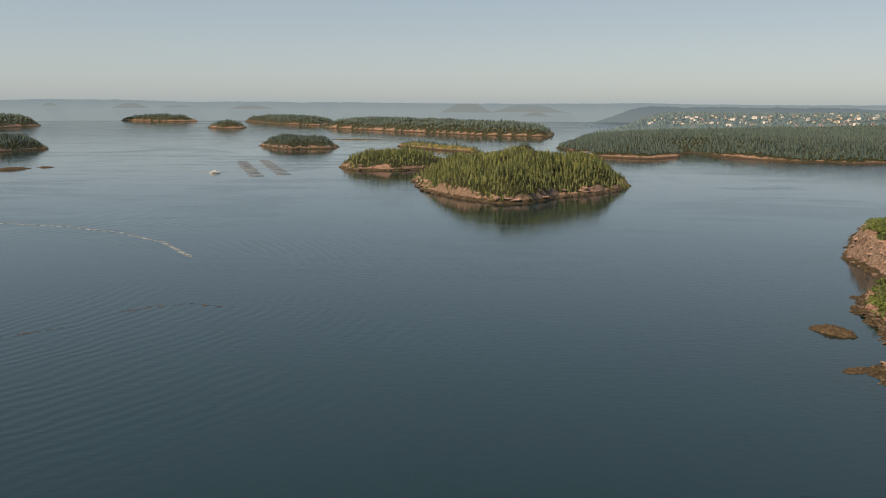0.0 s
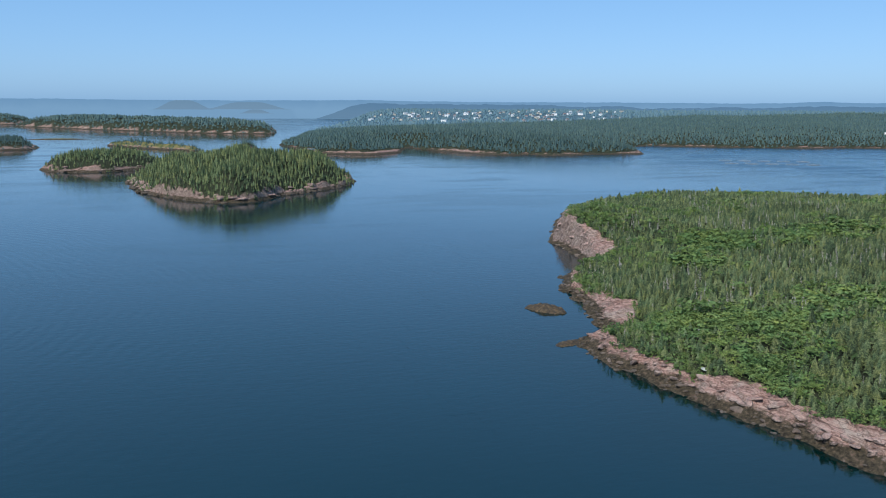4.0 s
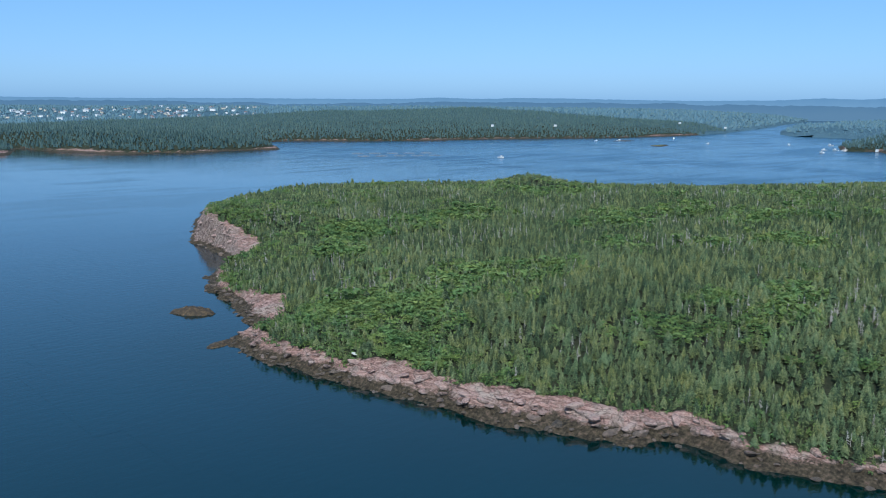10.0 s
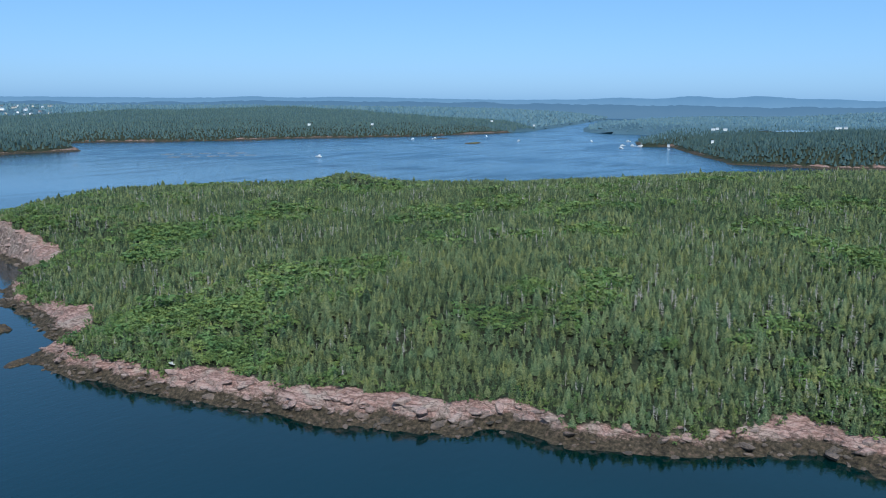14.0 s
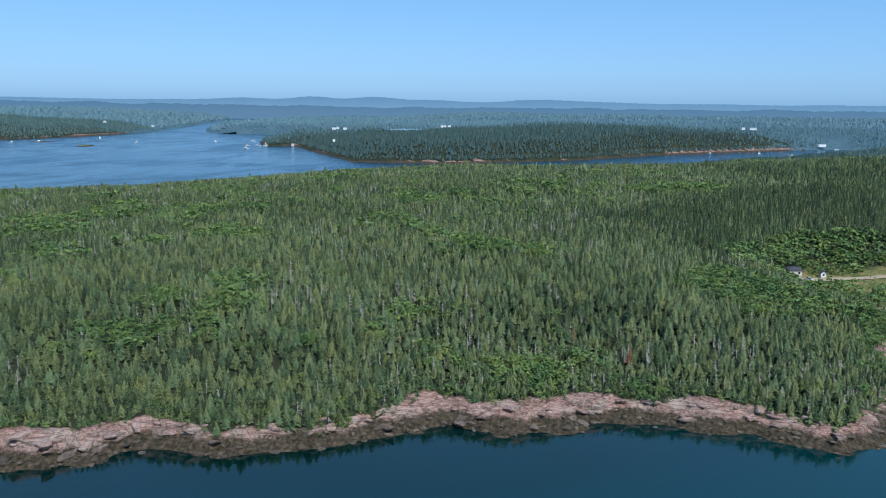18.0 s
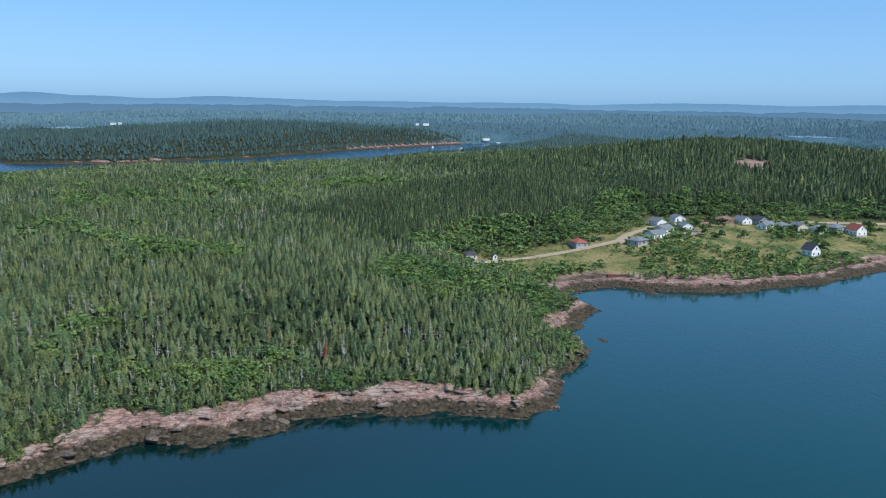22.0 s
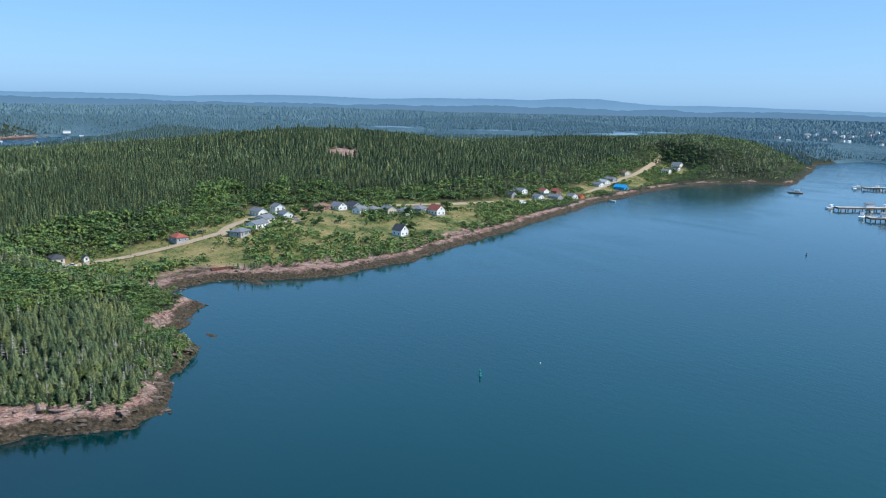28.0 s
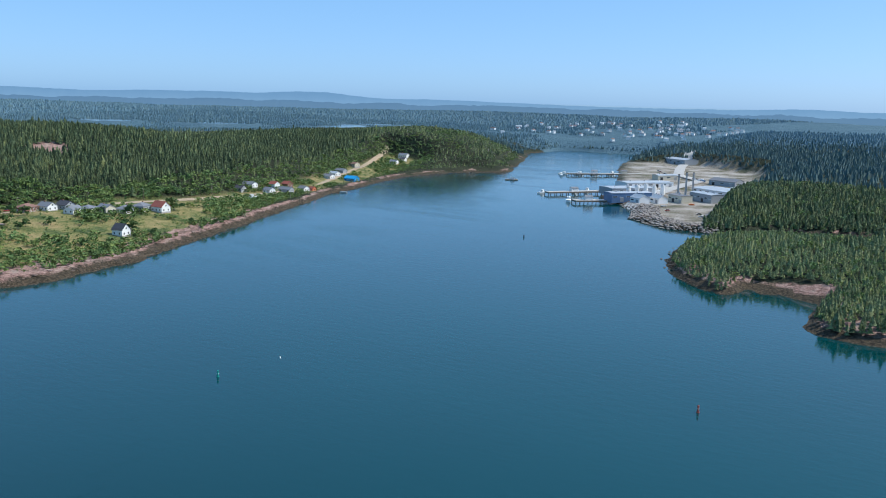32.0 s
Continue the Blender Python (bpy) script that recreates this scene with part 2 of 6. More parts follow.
def make_water():
    m = Mat("sea_water", 0.09, spec=0.85)
    m.b.inputs["IOR"].default_value = 1.33
    big = m.noise(0.0035, 4, 0.55, 0.6)
    sea = m.ramp(big, [(0.35, (0.0005, 0.0145, 0.0195)), (0.65, (0.0005, 0.019, 0.0255))])
    # lighter teal to the south: brightness toward the sun put into the colour
    sunward_teal = m.ramp(big, [(0.35, (0.0005, 0.035, 0.038)), (0.65, (0.0005, 0.043, 0.048))])
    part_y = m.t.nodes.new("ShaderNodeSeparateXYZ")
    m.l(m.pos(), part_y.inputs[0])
    # bluer over the open bay: reflected sky painted into the base colour
    deep = m.mix(m.step(part_y.outputs["X"], 500, 1100), m.mix(m.step(part_y.outputs["Y"], 160, -220), sea, sunward_teal), (0.0005, 0.036, 0.075))
    # stretched reflection of the woods, and weedy bottom, painted in along the ledges
    m.color(m.mix(m.attr("shore_tone"), deep, (0.0005, 0.011, 0.009)))
    swell = m.noise(0.16, 3, 0.55, 0.3, m.scaled((1.0, 2.2, 1)))
    chop = m.noise(0.9, 3, 0.6, 0.2)
    # smooth slicks drawn out by the tide between rippled water
    drift = m.math("ADD", m.math("MULTIPLY", m.noise(0.004, 4, 0.6, 1.2), 0.5), m.math("MULTIPLY", m.noise(0.006, 4, 0.6, 2.2, m.scaled((0.5, 2.4, 1))), 0.5))
    calm = m.ramp(drift, [(0.42, (0.03, 0.03, 0.03)), (0.49, (0.06, 0.06, 0.06)), (0.58, (0.14, 0.14, 0.14))])
    open_bay = m.step(part_y.outputs["X"], 450, 900)
    m.l(m.math("ADD", calm, m.math("MULTIPLY", open_bay, 0.12)), m.b.inputs["Roughness"])
    # rings of an old wake round a turn of the boat
    mid = m.n("ShaderNodeVectorMath")
    mid.operation = "SUBTRACT"
    m.l(m.pos(), mid.inputs[0])
    mid.inputs[1].default_value = (-360, 430, 0)
    span = m.n("ShaderNodeVectorMath")
    span.operation = "LENGTH"
    m.l(mid.outputs[0], span.inputs[0])
    r = span.outputs["Value"]
    rings = m.math("SINE", m.math("MULTIPLY", m.math("ADD", r, m.math("MULTIPLY", m.noise(0.012, 3), 26)), 0.95), 0.0)
    band = m.math("MULTIPLY", m.step(r, 130, 200), m.step(r, 460, 300))
    patch = m.math("MULTIPLY", band, m.step(m.noise(0.010, 3), 0.38, 0.60))
    wake = m.math("MULTIPLY", m.math("MULTIPLY", rings, patch), 0.3)
    m.bump(m.math("ADD", m.math("ADD", m.math("MULTIPLY", swell, 0.7), m.math("MULTIPLY", chop, 0.3)), wake), 0.22, 0.35)
    # the wind reaches the open bay beyond the headland
    wind = m.math("ADD", m.math("MULTIPLY", open_bay, 0.75), 0.22)
    m.l(wind, m.b.inputs["Normal"].links[0].from_node.inputs["Strength"])
    return m.m


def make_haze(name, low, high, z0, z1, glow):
    """The far distance, blue hills or sea, plain and soft: air haze painted as a glowing colour."""
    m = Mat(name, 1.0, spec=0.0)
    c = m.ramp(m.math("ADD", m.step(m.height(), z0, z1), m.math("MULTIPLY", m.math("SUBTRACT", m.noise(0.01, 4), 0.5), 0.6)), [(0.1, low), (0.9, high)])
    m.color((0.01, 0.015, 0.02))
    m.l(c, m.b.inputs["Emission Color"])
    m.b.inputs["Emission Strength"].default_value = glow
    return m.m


ROCK, GROUND, WATER = make_rock(), make_ground(), make_water()
SPRUCE = make_leaf("spruce_needles", (0.022, 0.038, 0.018), (0.088, 0.122, 0.052), (0.235, 0.265, 0.115))
LEAF = make_leaf("broad_leaves", (0.042, 0.082, 0.026), (0.12, 0.18, 0.054), (0.215, 0.275, 0.09), layers=1.0)
# copies of the needles with air haze painted into the colour, in three strengths
HAZED_SPRUCE_MID = make_leaf("hazed_spruce_mid", (0.038, 0.072, 0.076), (0.066, 0.112, 0.110), (0.10, 0.148, 0.136), layers=0.5)
HAZED_SPRUCE_DARK = make_leaf("hazed_spruce_dark", (0.028, 0.056, 0.058), (0.048, 0.086, 0.084), (0.078, 0.120, 0.110), layers=0.5)
HAZED_SPRUCE_PALE = make_leaf("hazed_spruce_pale", (0.074, 0.138, 0.175), (0.098, 0.170, 0.210), (0.125, 0.20, 0.232), layers=0.4)
BARK = plain("bark", (0.12, 0.09, 0.07), 0.9)
DEAD = plain("dead_wood", (0.34, 0.315, 0.285), 0.9)
# haze blue is put into the base colour of the far ground
HAZED_WOOD = make_far("hazed_woods", (0.064, 0.120, 0.156), (0.10, 0.165, 0.198))

# ---- the lie of the land ----
RNG = np.random.default_rng(7)


def lattice(ix, iy, seed):
    h = (ix.astype(np.int64) * 374761393 + iy.astype(np.int64) * 668265263 + seed * 1442695041) & 0x7FFFFFFF
    h = ((h ^ (h >> 13)) * 1274126177) & 0x7FFFFFFF
    return ((h ^ (h >> 16)) & 0xFFFF) / 65535.0


def vnoise(x, y, scale, seed=0, octaves=4, gain=0.5):
    """Smooth value noise from -1 to 1, on arrays."""
    total, amp, norm = 0.0, 1.0, 0.0
    x, y = np.asarray(x, float) / scale, np.asarray(y, float) / scale
    for o in range(octaves):
        ix, iy = np.floor(x), np.floor(y)
        fx, fy = x - ix, y - iy
        fx, fy = fx * fx * (3 - 2 * fx), fy * fy * (3 - 2 * fy)
        ix, iy = ix.astype(np.int64), iy.astype(np.int64)
        a, b = lattice(ix, iy, seed + o), lattice(ix + 1, iy, seed + o)
        c, d = lattice(ix, iy + 1, seed + o), lattice(ix + 1, iy + 1, seed + o)
        total = total + amp * ((a + (b - a) * fx) * (1 - fy) + (c + (d - c) * fx) * fy)
        norm, amp, x, y = norm + amp, amp * gain, x * 2.03 + 17.1, y * 2.03 - 9.7
    return total / norm * 2 - 1


def rough_line(points, step, wobble, seed, closed=True):
    """A plan outline cut into short steps, with small bays and points."""
    p = np.array(points, float)
    q = np.vstack([p, p[:1]]) if closed else p
    out = []
    for a, b in zip(q[:-1], q[1:]):
        d = np.linalg.norm(b - a)
        if abs(a[0]) > 2600 or abs(a[1]) > 2600:
            n = max(1, int(d / 250))
        else:
            n = max(1, int(d / step))
        out.append(a + (b - a) * (np.arange(n) / n)[:, None])
    if not closed:
        out.append(q[-1:])
    r = np.vstack(out)
    return r + wobble * np.stack([vnoise(r[:, 0], r[:, 1], step * 4, seed, 3), vnoise(r[:, 0], r[:, 1], step * 4, seed + 50, 3)], 1)


def inside_distance(x, y, poly):
    """Metres from the outline: positive on land, negative in the water."""
    x, y = np.ravel(x).astype(np.float32), np.ravel(y).astype(np.float32)
    a = poly.astype(np.float32)
    b = np.roll(a, -1, 0)
    best = np.empty(len(x), np.float32)
    inside = np.empty(len(x), bool)
    for s in range(0, len(x), 20000):
        px, py = x[s:s + 20000], y[s:s + 20000]
        m = np.full(len(px), 1e12, np.float32)
        odd = np.zeros(len(px), bool)
        for (ax, ay), (bx, by) in zip(a, b):
            ex, ey = bx - ax, by - ay
            wx, wy = px - ax, py - ay
            t = np.clip((wx * ex + wy * ey) / (ex * ex + ey * ey + 1e-6), 0, 1)
            m = np.minimum(m, (wx - t * ex) ** 2 + (wy - t * ey) ** 2)
            if ay != by:
                odd ^= ((ay > py) != (by > py)) & (px < ex * (py - ay) / ey + ax)
        best[s:s + 20000], inside[s:s + 20000] = np.sqrt(m), odd
    return np.where(inside, best, -best)


def smooth(v, lo, hi):
    t = np.clip((v - lo) / (hi - lo), 0, 1)
    return t * t * (3 - 2 * t)


# outlines of the shores, in metres from under the first eye; x right, y ahead
POINT = [(332, 668), (280, 584), (250, 524), (244, 473), (230, 442), (206, 416), (192, 390), (187, 357), (174, 316), (170, 304),
         (153, 304), (151, 289), (151, 262), (157, 241), (158, 219), (164, 201), (167, 179), (171, 166), (180, 153), (186, 133),
         (199, 122), (200, 106), (206, 90), (211, 74), (220, 63), (231, 45), (230, 29), (236, 11), (245, -5), (245, -24)]
COVE = [(246, -39), (241, -55), (239, -65), (245, -78), (256, -89), (280, -97), (304, -115), (315, -110), (328, -113), (351, -129),
        (363, -138), (382, -135), (395, -132), (404, -142), (412, -164), (400, -177), (395, -201), (388, -223), (396, -240), (405, -284),
        (429, -329), (453, -382), (483, -442), (509, -495), (562, -611), (597, -701), (613, -758), (634, -835), (632, -923), (584, -996)]
HARBOUR = [(697, -1236), (790, -1421), (798, -1578), (640, -1575), (590, -1420), (562, -1311), (515, -1186), (491, -1130), (401, -930), (365, -796), (298, -723),
           (275, -662), (232, -629), (199, -630), (150, -668), (100, -690), (100, -620), (150, -612), (190, -595), (195, -541), (182, -486),
           (165, -451), (148, -435), (136, -420), (121, -415), (117, -427), (118, -441), (110, -438), (96, -434), (86, -431), (83, -408),
           (81, -379), (73, -364), (57, -360), (20, -372), (-60, -380), (-200, -420)]
INLAND = [(-900, -900), (-900, -4700), (1216, -4540), (2696, -3850), (3850, -2696), (4540, -1216), (4680, 410), (4360, 1560)]
STRAIT = [(2700, 1330), (2327, 1148), (2293, 958), (2241, 857), (1900, 800), (1760, 740), (1682, 700), (1728, 649), (1519, 529), (1346, 420),
          (1304, 398), (1306, 237), (1452, 49), (1659, -97), (1865, -302), (2060, -520), (2000, -600), (1750, -480), (1500, -330), (1320, -150),
          (1180, 0), (1040, 120), (920, 260), (800, 430), (680, 610), (560, 720), (430, 740)]
NORTH = [(250, 1889), (265, 1566), (362, 1494), (440, 1560), (488, 1730), (505, 1638), (545, 1507), (600, 1420), (640, 1440), (678, 1397),
         (770, 1420), (864, 1402), (900, 1470), (960, 1640), (1029, 1670), (1200, 1560), (1364, 1487), (1412, 1494), (1763, 1350), (2040, 1300),
         (2304, 1304), (2700, 1420), (4200, 1900), (3500, 3100), (2300, 4100), (1250, 4500), (760, 3600), (430, 2600), (330, 2200)]
ISLANDS = [  # outline, top of the ground, woods
    ([(-39, 1077), (-25, 942), (9, 869), (47, 815), (85, 817), (116, 868), (159, 897), (205, 960), (222, 1010), (190, 1060), (110, 1090), (20, 1120)], 30, 1.0),
    ([(-159, 1284), (-134, 1222), (-68, 1213), (-10, 1262), (10, 1330), (-60, 1380), (-130, 1350)], 16, 1.0),
    ([(-420, 1925), (-333, 1766), (-240, 1797), (-230, 1900), (-320, 2000)], 13, 0.8),
    ([(-108, 1930), (-30, 1793), (72, 1677), (80, 1720), (0, 1860), (-60, 1960)], 5, 0.35),
    ([(-308, 2277), (-230, 2235), (-157, 2259), (-220, 2300)], 2, 0.0),
    ([(145, 1744), (168, 1725), (191, 1729), (180, 1790), (150, 1785)], 12, 1.0),
    ([(-1044, 4466), (-760, 3900), (-540, 3643), (-480, 3900), (-800, 4500)], 22, 1.0),
    ([(-492, 3390), (-166, 2953), (112, 2619), (323, 2512), (360, 2800), (60, 3300), (-330, 3700)], 24, 1.0),
    ([(-1700, 4500), (-1380, 4350), (-1260, 4420), (-1500, 4650)], 20, 1.0),
    ([(-918, 3316), (-840, 3200), (-754, 3192), (-760, 3330), (-860, 3400)], 18, 1.0),
    ([(-1900, 3100), (-1649, 3100), (-1600, 3400), (-1680, 3560), (-2000, 3500)], 34, 1.0),
    ([(-1100, 1500), (-850, 1580), (-805, 1740), (-860, 1830), (-1150, 1850)], 14, 1.0),
    ([(1540, 1010), (1600, 1030), (1610, 1060), (1550, 1050)], 2, 0.0),
]
# the back of the headland lowered to fit the camera's skyline, but for one knoll
DIPS = [(540, 520, -8.5, 190), (592, 526, 9, 28), (575, 500, 2, 70), (860, 205, 6, 120), (1140, -110, -6, 110)]
HILLS = [(560, 330, 2, 60), (640, 180, 5, 70), (790, 40, 5, 260), (800, -330, 5, 200), (845, -475, 26, 125), (700, -630, 6, 110), (900, -1080, 12, 210), (745, -1065, 20, 120), (500, 500, 3, 120),
         (1500, 350, 4, 250), (1800, 0, 8, 300), (2300, 300, 16, 500), (2700, -500, 18, 600), (1100, -1900, 10, 300), (300, -2300, 34, 380),
         (40, -900, 14, 160), (2400, -2000, 16, 700), (500, -3300, 34, 700), (2000, -3200, 30, 700), (3600, -1600, 34, 700), (3700, 300, 34, 700),
         (1500, 3200, 34, 500), (2300, 2700, 32, 500), (640, 1800, 10, 200), (3000, 2100, 30, 500), (1000, 3900, 30, 350), (1600, 1900, 10, 350)]
MEADOW = [(458, -92), (413, -106), (421, -141), (425, -190), (403, -230), (418, -294), (472, -388), (538, -512), (597, -649), (648, -805), (700, -940),
          (763, -960), (700, -800), (630, -640), (575, -490), (562, -440), (572, -377), (578, -259), (545, -228), (500, -170), (487, -110)]
YARD = [(205, -628), (232, -626), (278, -662), (300, -723), (368, -796), (403, -930), (493, -1130), (512, -1190), (555, -1310), (468, -1371), (314, -1228), (232, -944), (229, -745)]
LAKES = [  # middle, half width across and along the line of sight
    (2419, -1110, 95, 190), (1847, -1227, 70, 130), (1613, -1370, 84, 100), (1370, -1526, 62, 110), (1465, -1777, 80, 110), (2063, 475, 70, 130)]
LAKE_LEVEL = 30.0
ROAD = [(462, -97), (466, -115), (479, -149), (485, -174), (492, -198), (512, -216), (539, -242), (552, -262), (556, -300), (552, -345), (556, -390), (560, -450), (573, -538), (605, -640), (680, -777), (720, -860), (775, -965)]
LAND = rough_line(POINT + COVE + HARBOUR + INLAND + STRAIT, 7.5, 4.6, 3)
LAND_N = rough_line(NORTH, 30.0, 9.0, 8)
ISLES = [(rough_line(o, 14.0, 5.0, 20 + i), top, woods) for i, (o, top, woods) in enumerate(ISLANDS)]
MEAD, YARDS = np.array(MEADOW, float), np.array(YARD, float)


def lake_near(x, y, lake):
    """1 on a lake's shore, less on the water, more outside."""
    a, b, across, along = lake
    d = math.hypot(a, b)
    u, v = ((x - a) * a + (y - b) * b) / d, ((x - a) * b - (y - b) * a) / d
    return np.hypot(u / along, v / across)


def treeline(x, y):
    """How far in from the water the woods begin."""
    wide = 12.5 + 9 * vnoise(x, y, 46, 66, 2) + 5 * vnoise(x, y, 13, 61, 2)
    for a, b, r, more in ((298, -96, 34, -7), (240, 458, 30, 7), (215, 400, 18, -4)):
        wide = wide + more * np.exp(-((x - a) ** 2 + (y - b) ** 2) / (2 * r * r))
    return wide


def hills(x, y):
    far = smooth(np.hypot(x, y), 1300, 2300) * np.where(y < 1280, 1, 0.5)
    return 15 * far * np.maximum(vnoise(x, y, 420, 121, 3), -0.3) + sum(h * np.exp(-((x - a) ** 2 + (y - b) ** 2) / (2 * r * r)) for a, b, h, r in HILLS + DIPS)


def height(x, y, s, top, run=6.5):
    """Ground level for points s metres in from the shore."""
    bank = 5.4 * smooth(s, -1.5, 13) + np.minimum(s, 0) * 0.45
    crag = vnoise(x, y, 6, 31, 3) * 1.5 + np.abs(vnoise(x, y, 16, 35, 3)) * 2.4 - 0.9
    crag = crag * 0.4 + np.floor(crag / 0.75) * 0.45
    bank = bank + crag * smooth(s, -4, 3) * (1 - smooth(s, 14, 26))
    cliff = 13 * smooth(s, 2, 13) * np.exp(-((x - 275) ** 2 + (y - 530) ** 2) / (2 * 48.0**2))
    face = np.exp(-((x - 272) ** 2 + (y - 525) ** 2) / (2 * 50.0**2)) * smooth(s, 1, 6) * (1 - smooth(s, 16, 26))
    cliff = cliff + face * (2.6 * vnoise(x, y, 7, 36, 3) + 1.6 * np.abs(vnoise(x, y, 3.5, 37, 2)))
    up = top * (1 - np.exp(-np.maximum(s - 8, 0) / (top * run)))
    roll = vnoise(x, y, 90, 41, 3) * 3.0 * smooth(s, 20, 90)
    return bank + cliff + up + roll


def ground_at(x, y, s=None):
    """Ground level of the main land."""
    x, y = np.asarray(x, float), np.asarray(y, float)
    s = inside_distance(x, y, LAND) if s is None else s
    f = inside_distance(x, y, MEAD)
    top = 17.8 - 7.8 * smooth(np.hypot(x, y), 1500, 2200)
    g = height(x, y, s, 17.0) * (top / 17.0) + hills(x, y) * smooth(s, 0, 90)
    g = np.where(s > 30, g, height(x, y, s, 17.0))
    flat = np.minimum(1.3 + np.maximum(s, 0) * (0.115 - 0.062 * smooth(y, -200, -125)), 13) + vnoise(x, y, 40, 77, 2) * 0.5
    k = smooth(f, -35, 8)
    g = g * (1 - k) + np.where(s > 12, flat, np.minimum(g, flat + 1.0)) * k
    for lake in LAKES:
        u = lake_near(x, y, lake)
        k = 1 - smooth(u, 1.3, 1.8)
        g = g * (1 - k) + (LAKE_LEVEL + 0.8 - 3.5 * (1 - smooth(u, 0.7, 1.05))) * k
    w = smooth(inside_distance(x, y, YARDS), -14, 4)
    return g * (1 - w) + np.where(s > 0, np.minimum(3.6, 0.6 + s * 0.35), g) * w


def mesh_of(name, verts, faces, material, smooth_faces=False, attrs=()):
    me = bpy.data.meshes.new(name)
    verts, faces = np.asarray(verts, np.float32), np.asarray(faces, np.int32)
    me.vertices.add(len(verts))
    me.vertices.foreach_set("co", verts.ravel())
    k = faces.shape[1]
    me.loops.add(faces.size)
    me.loops.foreach_set("vertex_index", faces.ravel())
    me.polygons.add(len(faces))
    me.polygons.foreach_set("loop_start", np.arange(0, faces.size, k, dtype=np.int32))
    me.polygons.foreach_set("loop_total", np.full(len(faces), k, np.int32))
    me.polygons.foreach_set("use_smooth", np.full(len(faces), smooth_faces))
    for key, values in attrs:
        me.attributes.new(key, "FLOAT", "POINT").data.foreach_set("value", np.asarray(values, np.float32))
    me.update(calc_edges=True)
    me.validate()
    me.materials.append(material)
    return me


def grid_land(name, x0, x1, y0, y1, step, level, material, label, skip=None, sink=0.0, low=-9.0):
    """A sheet of ground over a stretch of the plan, cut away under the water."""
    xs, ys = np.arange(x0, x1 + step, step), np.arange(y0, y1 + step, step)
    gx, gy = np.meshgrid(xs, ys)
    px, py = gx.ravel(), gy.ravel()
    z, s, mead, bare, lot = level(px, py)
    keep = s > low - step * 0.7
    if skip is not None:
        keep &= ~skip(px, py)
    nx = len(xs)
    i = np.arange(len(px)).reshape(len(ys), nx)
    q = np.stack([i[:-1, :-1], i[:-1, 1:], i[1:, 1:], i[1:, :-1]], -1).reshape(-1, 4)
    q = q[keep[q].any(1) if skip is None else keep[q].all(1)]
    used = np.unique(q)
    back = np.zeros(len(px), np.int32)
    back[used] = np.arange(len(used))
    v = np.stack([px, py, z - sink], 1)[used]
    me = mesh_of(name, v, back[q], material, True, [("meadow", mead[used]), ("bare", bare[used]), ("lot", lot[used])])
    return tagged(new(name, me), label, "ground", kind="structure")


def main_level(x, y):
    s = inside_distance(x, y, LAND)
    z = ground_at(x, y, s)
    f, w = smooth(inside_distance(x, y, MEAD), -6, 6), inside_distance(x, y, YARDS)
    b0 = treeline(x, y) + 12 * smooth(-y, 110, 200) * (1 - smooth(-y, 400, 520)) - 4 * smooth(-y, 400, 520)
    b0 = b0 - 5 * smooth(np.hypot(x, y), 900, 1200) - 5 * ((y < -340) & (x < 260))
    bare = np.clip(1 - smooth(s, b0 - 3, b0 + 4), 0, 1)
    bare = np.maximum(bare, np.exp(-((x - 414) ** 2 + (y + 158) ** 2) / (2 * 20.0**2)))
    face = np.exp(-((x - 735) ** 2 + (y + 428) ** 2) / (2 * 20.0**2))
    return z, s, f, np.maximum(bare, face), smooth(w, -1, 4) * smooth(s, 6, 14)


def box(x, y, x0, x1, y0, y1):
    return (x > x0) & (x < x1) & (y > y0) & (y < y1)


NEAR = (120, 1330, -1030, 760)
MIDDLE = (-330, 2100, -1980, 1400)

# ---- sea and land ----
def disc(name, radius, z, material, rings=(60, 150, 300, 600, 1200, 2400, 4890)):
    n = 96
    a = np.arange(n) * 2 * np.pi / n
    v = [(0, 0, z)] + [(r * math.cos(t), r * math.sin(t), z) for r in rings for t in a]
    bm = bmesh.new()
    vs = [bm.verts.new(p) for p in v]
    for k in range(n):
        bm.faces.new((vs[0], vs[1 + k], vs[1 + (k + 1) % n]))
    for r in range(len(rings) - 1):
        for k in range(n):
            o, p = 1 + r * n, 1 + (r + 1) * n
            bm.faces.new((vs[o + k], vs[p + k], vs[p + (k + 1) % n], vs[o + (k + 1) % n]))
    me = bpy.data.meshes.new(name)
    bm.to_mesh(me)
    bm.free()
    me.materials.append(material)
    return new(name, me)


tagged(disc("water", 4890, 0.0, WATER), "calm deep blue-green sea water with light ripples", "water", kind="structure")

# second thin sheet that carries the painted dark tone near the shore
xs, ys = np.arange(40, 361, 8.0), np.arange(-140, 561, 8.0)
gx, gy = np.meshgrid(xs, ys)
px, py = gx.ravel(), gy.ravel()
off = -inside_distance(px, py, LAND)
i = np.arange(len(px)).reshape(len(ys), len(xs))
q = np.stack([i[:-1, :-1], i[:-1, 1:], i[1:, 1:], i[1:, :-1]], -1).reshape(-1, 4)
q = q[((off[q] > -12) & (off[q] < 75)).all(1)]
used = np.unique(q)
back = np.zeros(len(px), np.int32)
back[used] = np.arange(len(used))
shore_tone = (1 - smooth(off + 14 * vnoise(px, py, 40, 17, 2), 6, 56)) * smooth(py, -110, 20) * (1 - smooth(py, 330, 480)) * (0.85 + 0.15 * vnoise(px, py, 24, 18, 2))
shore_tone = np.where(off > 60, 0, shore_tone)
tagged(new("water", mesh_of("water", np.stack([px, py, 0 * px + 0.02], 1)[used], back[q], WATER, False, [("shore_tone", shore_tone[used])])), "dark green water along the ledges", "water", kind="structure")

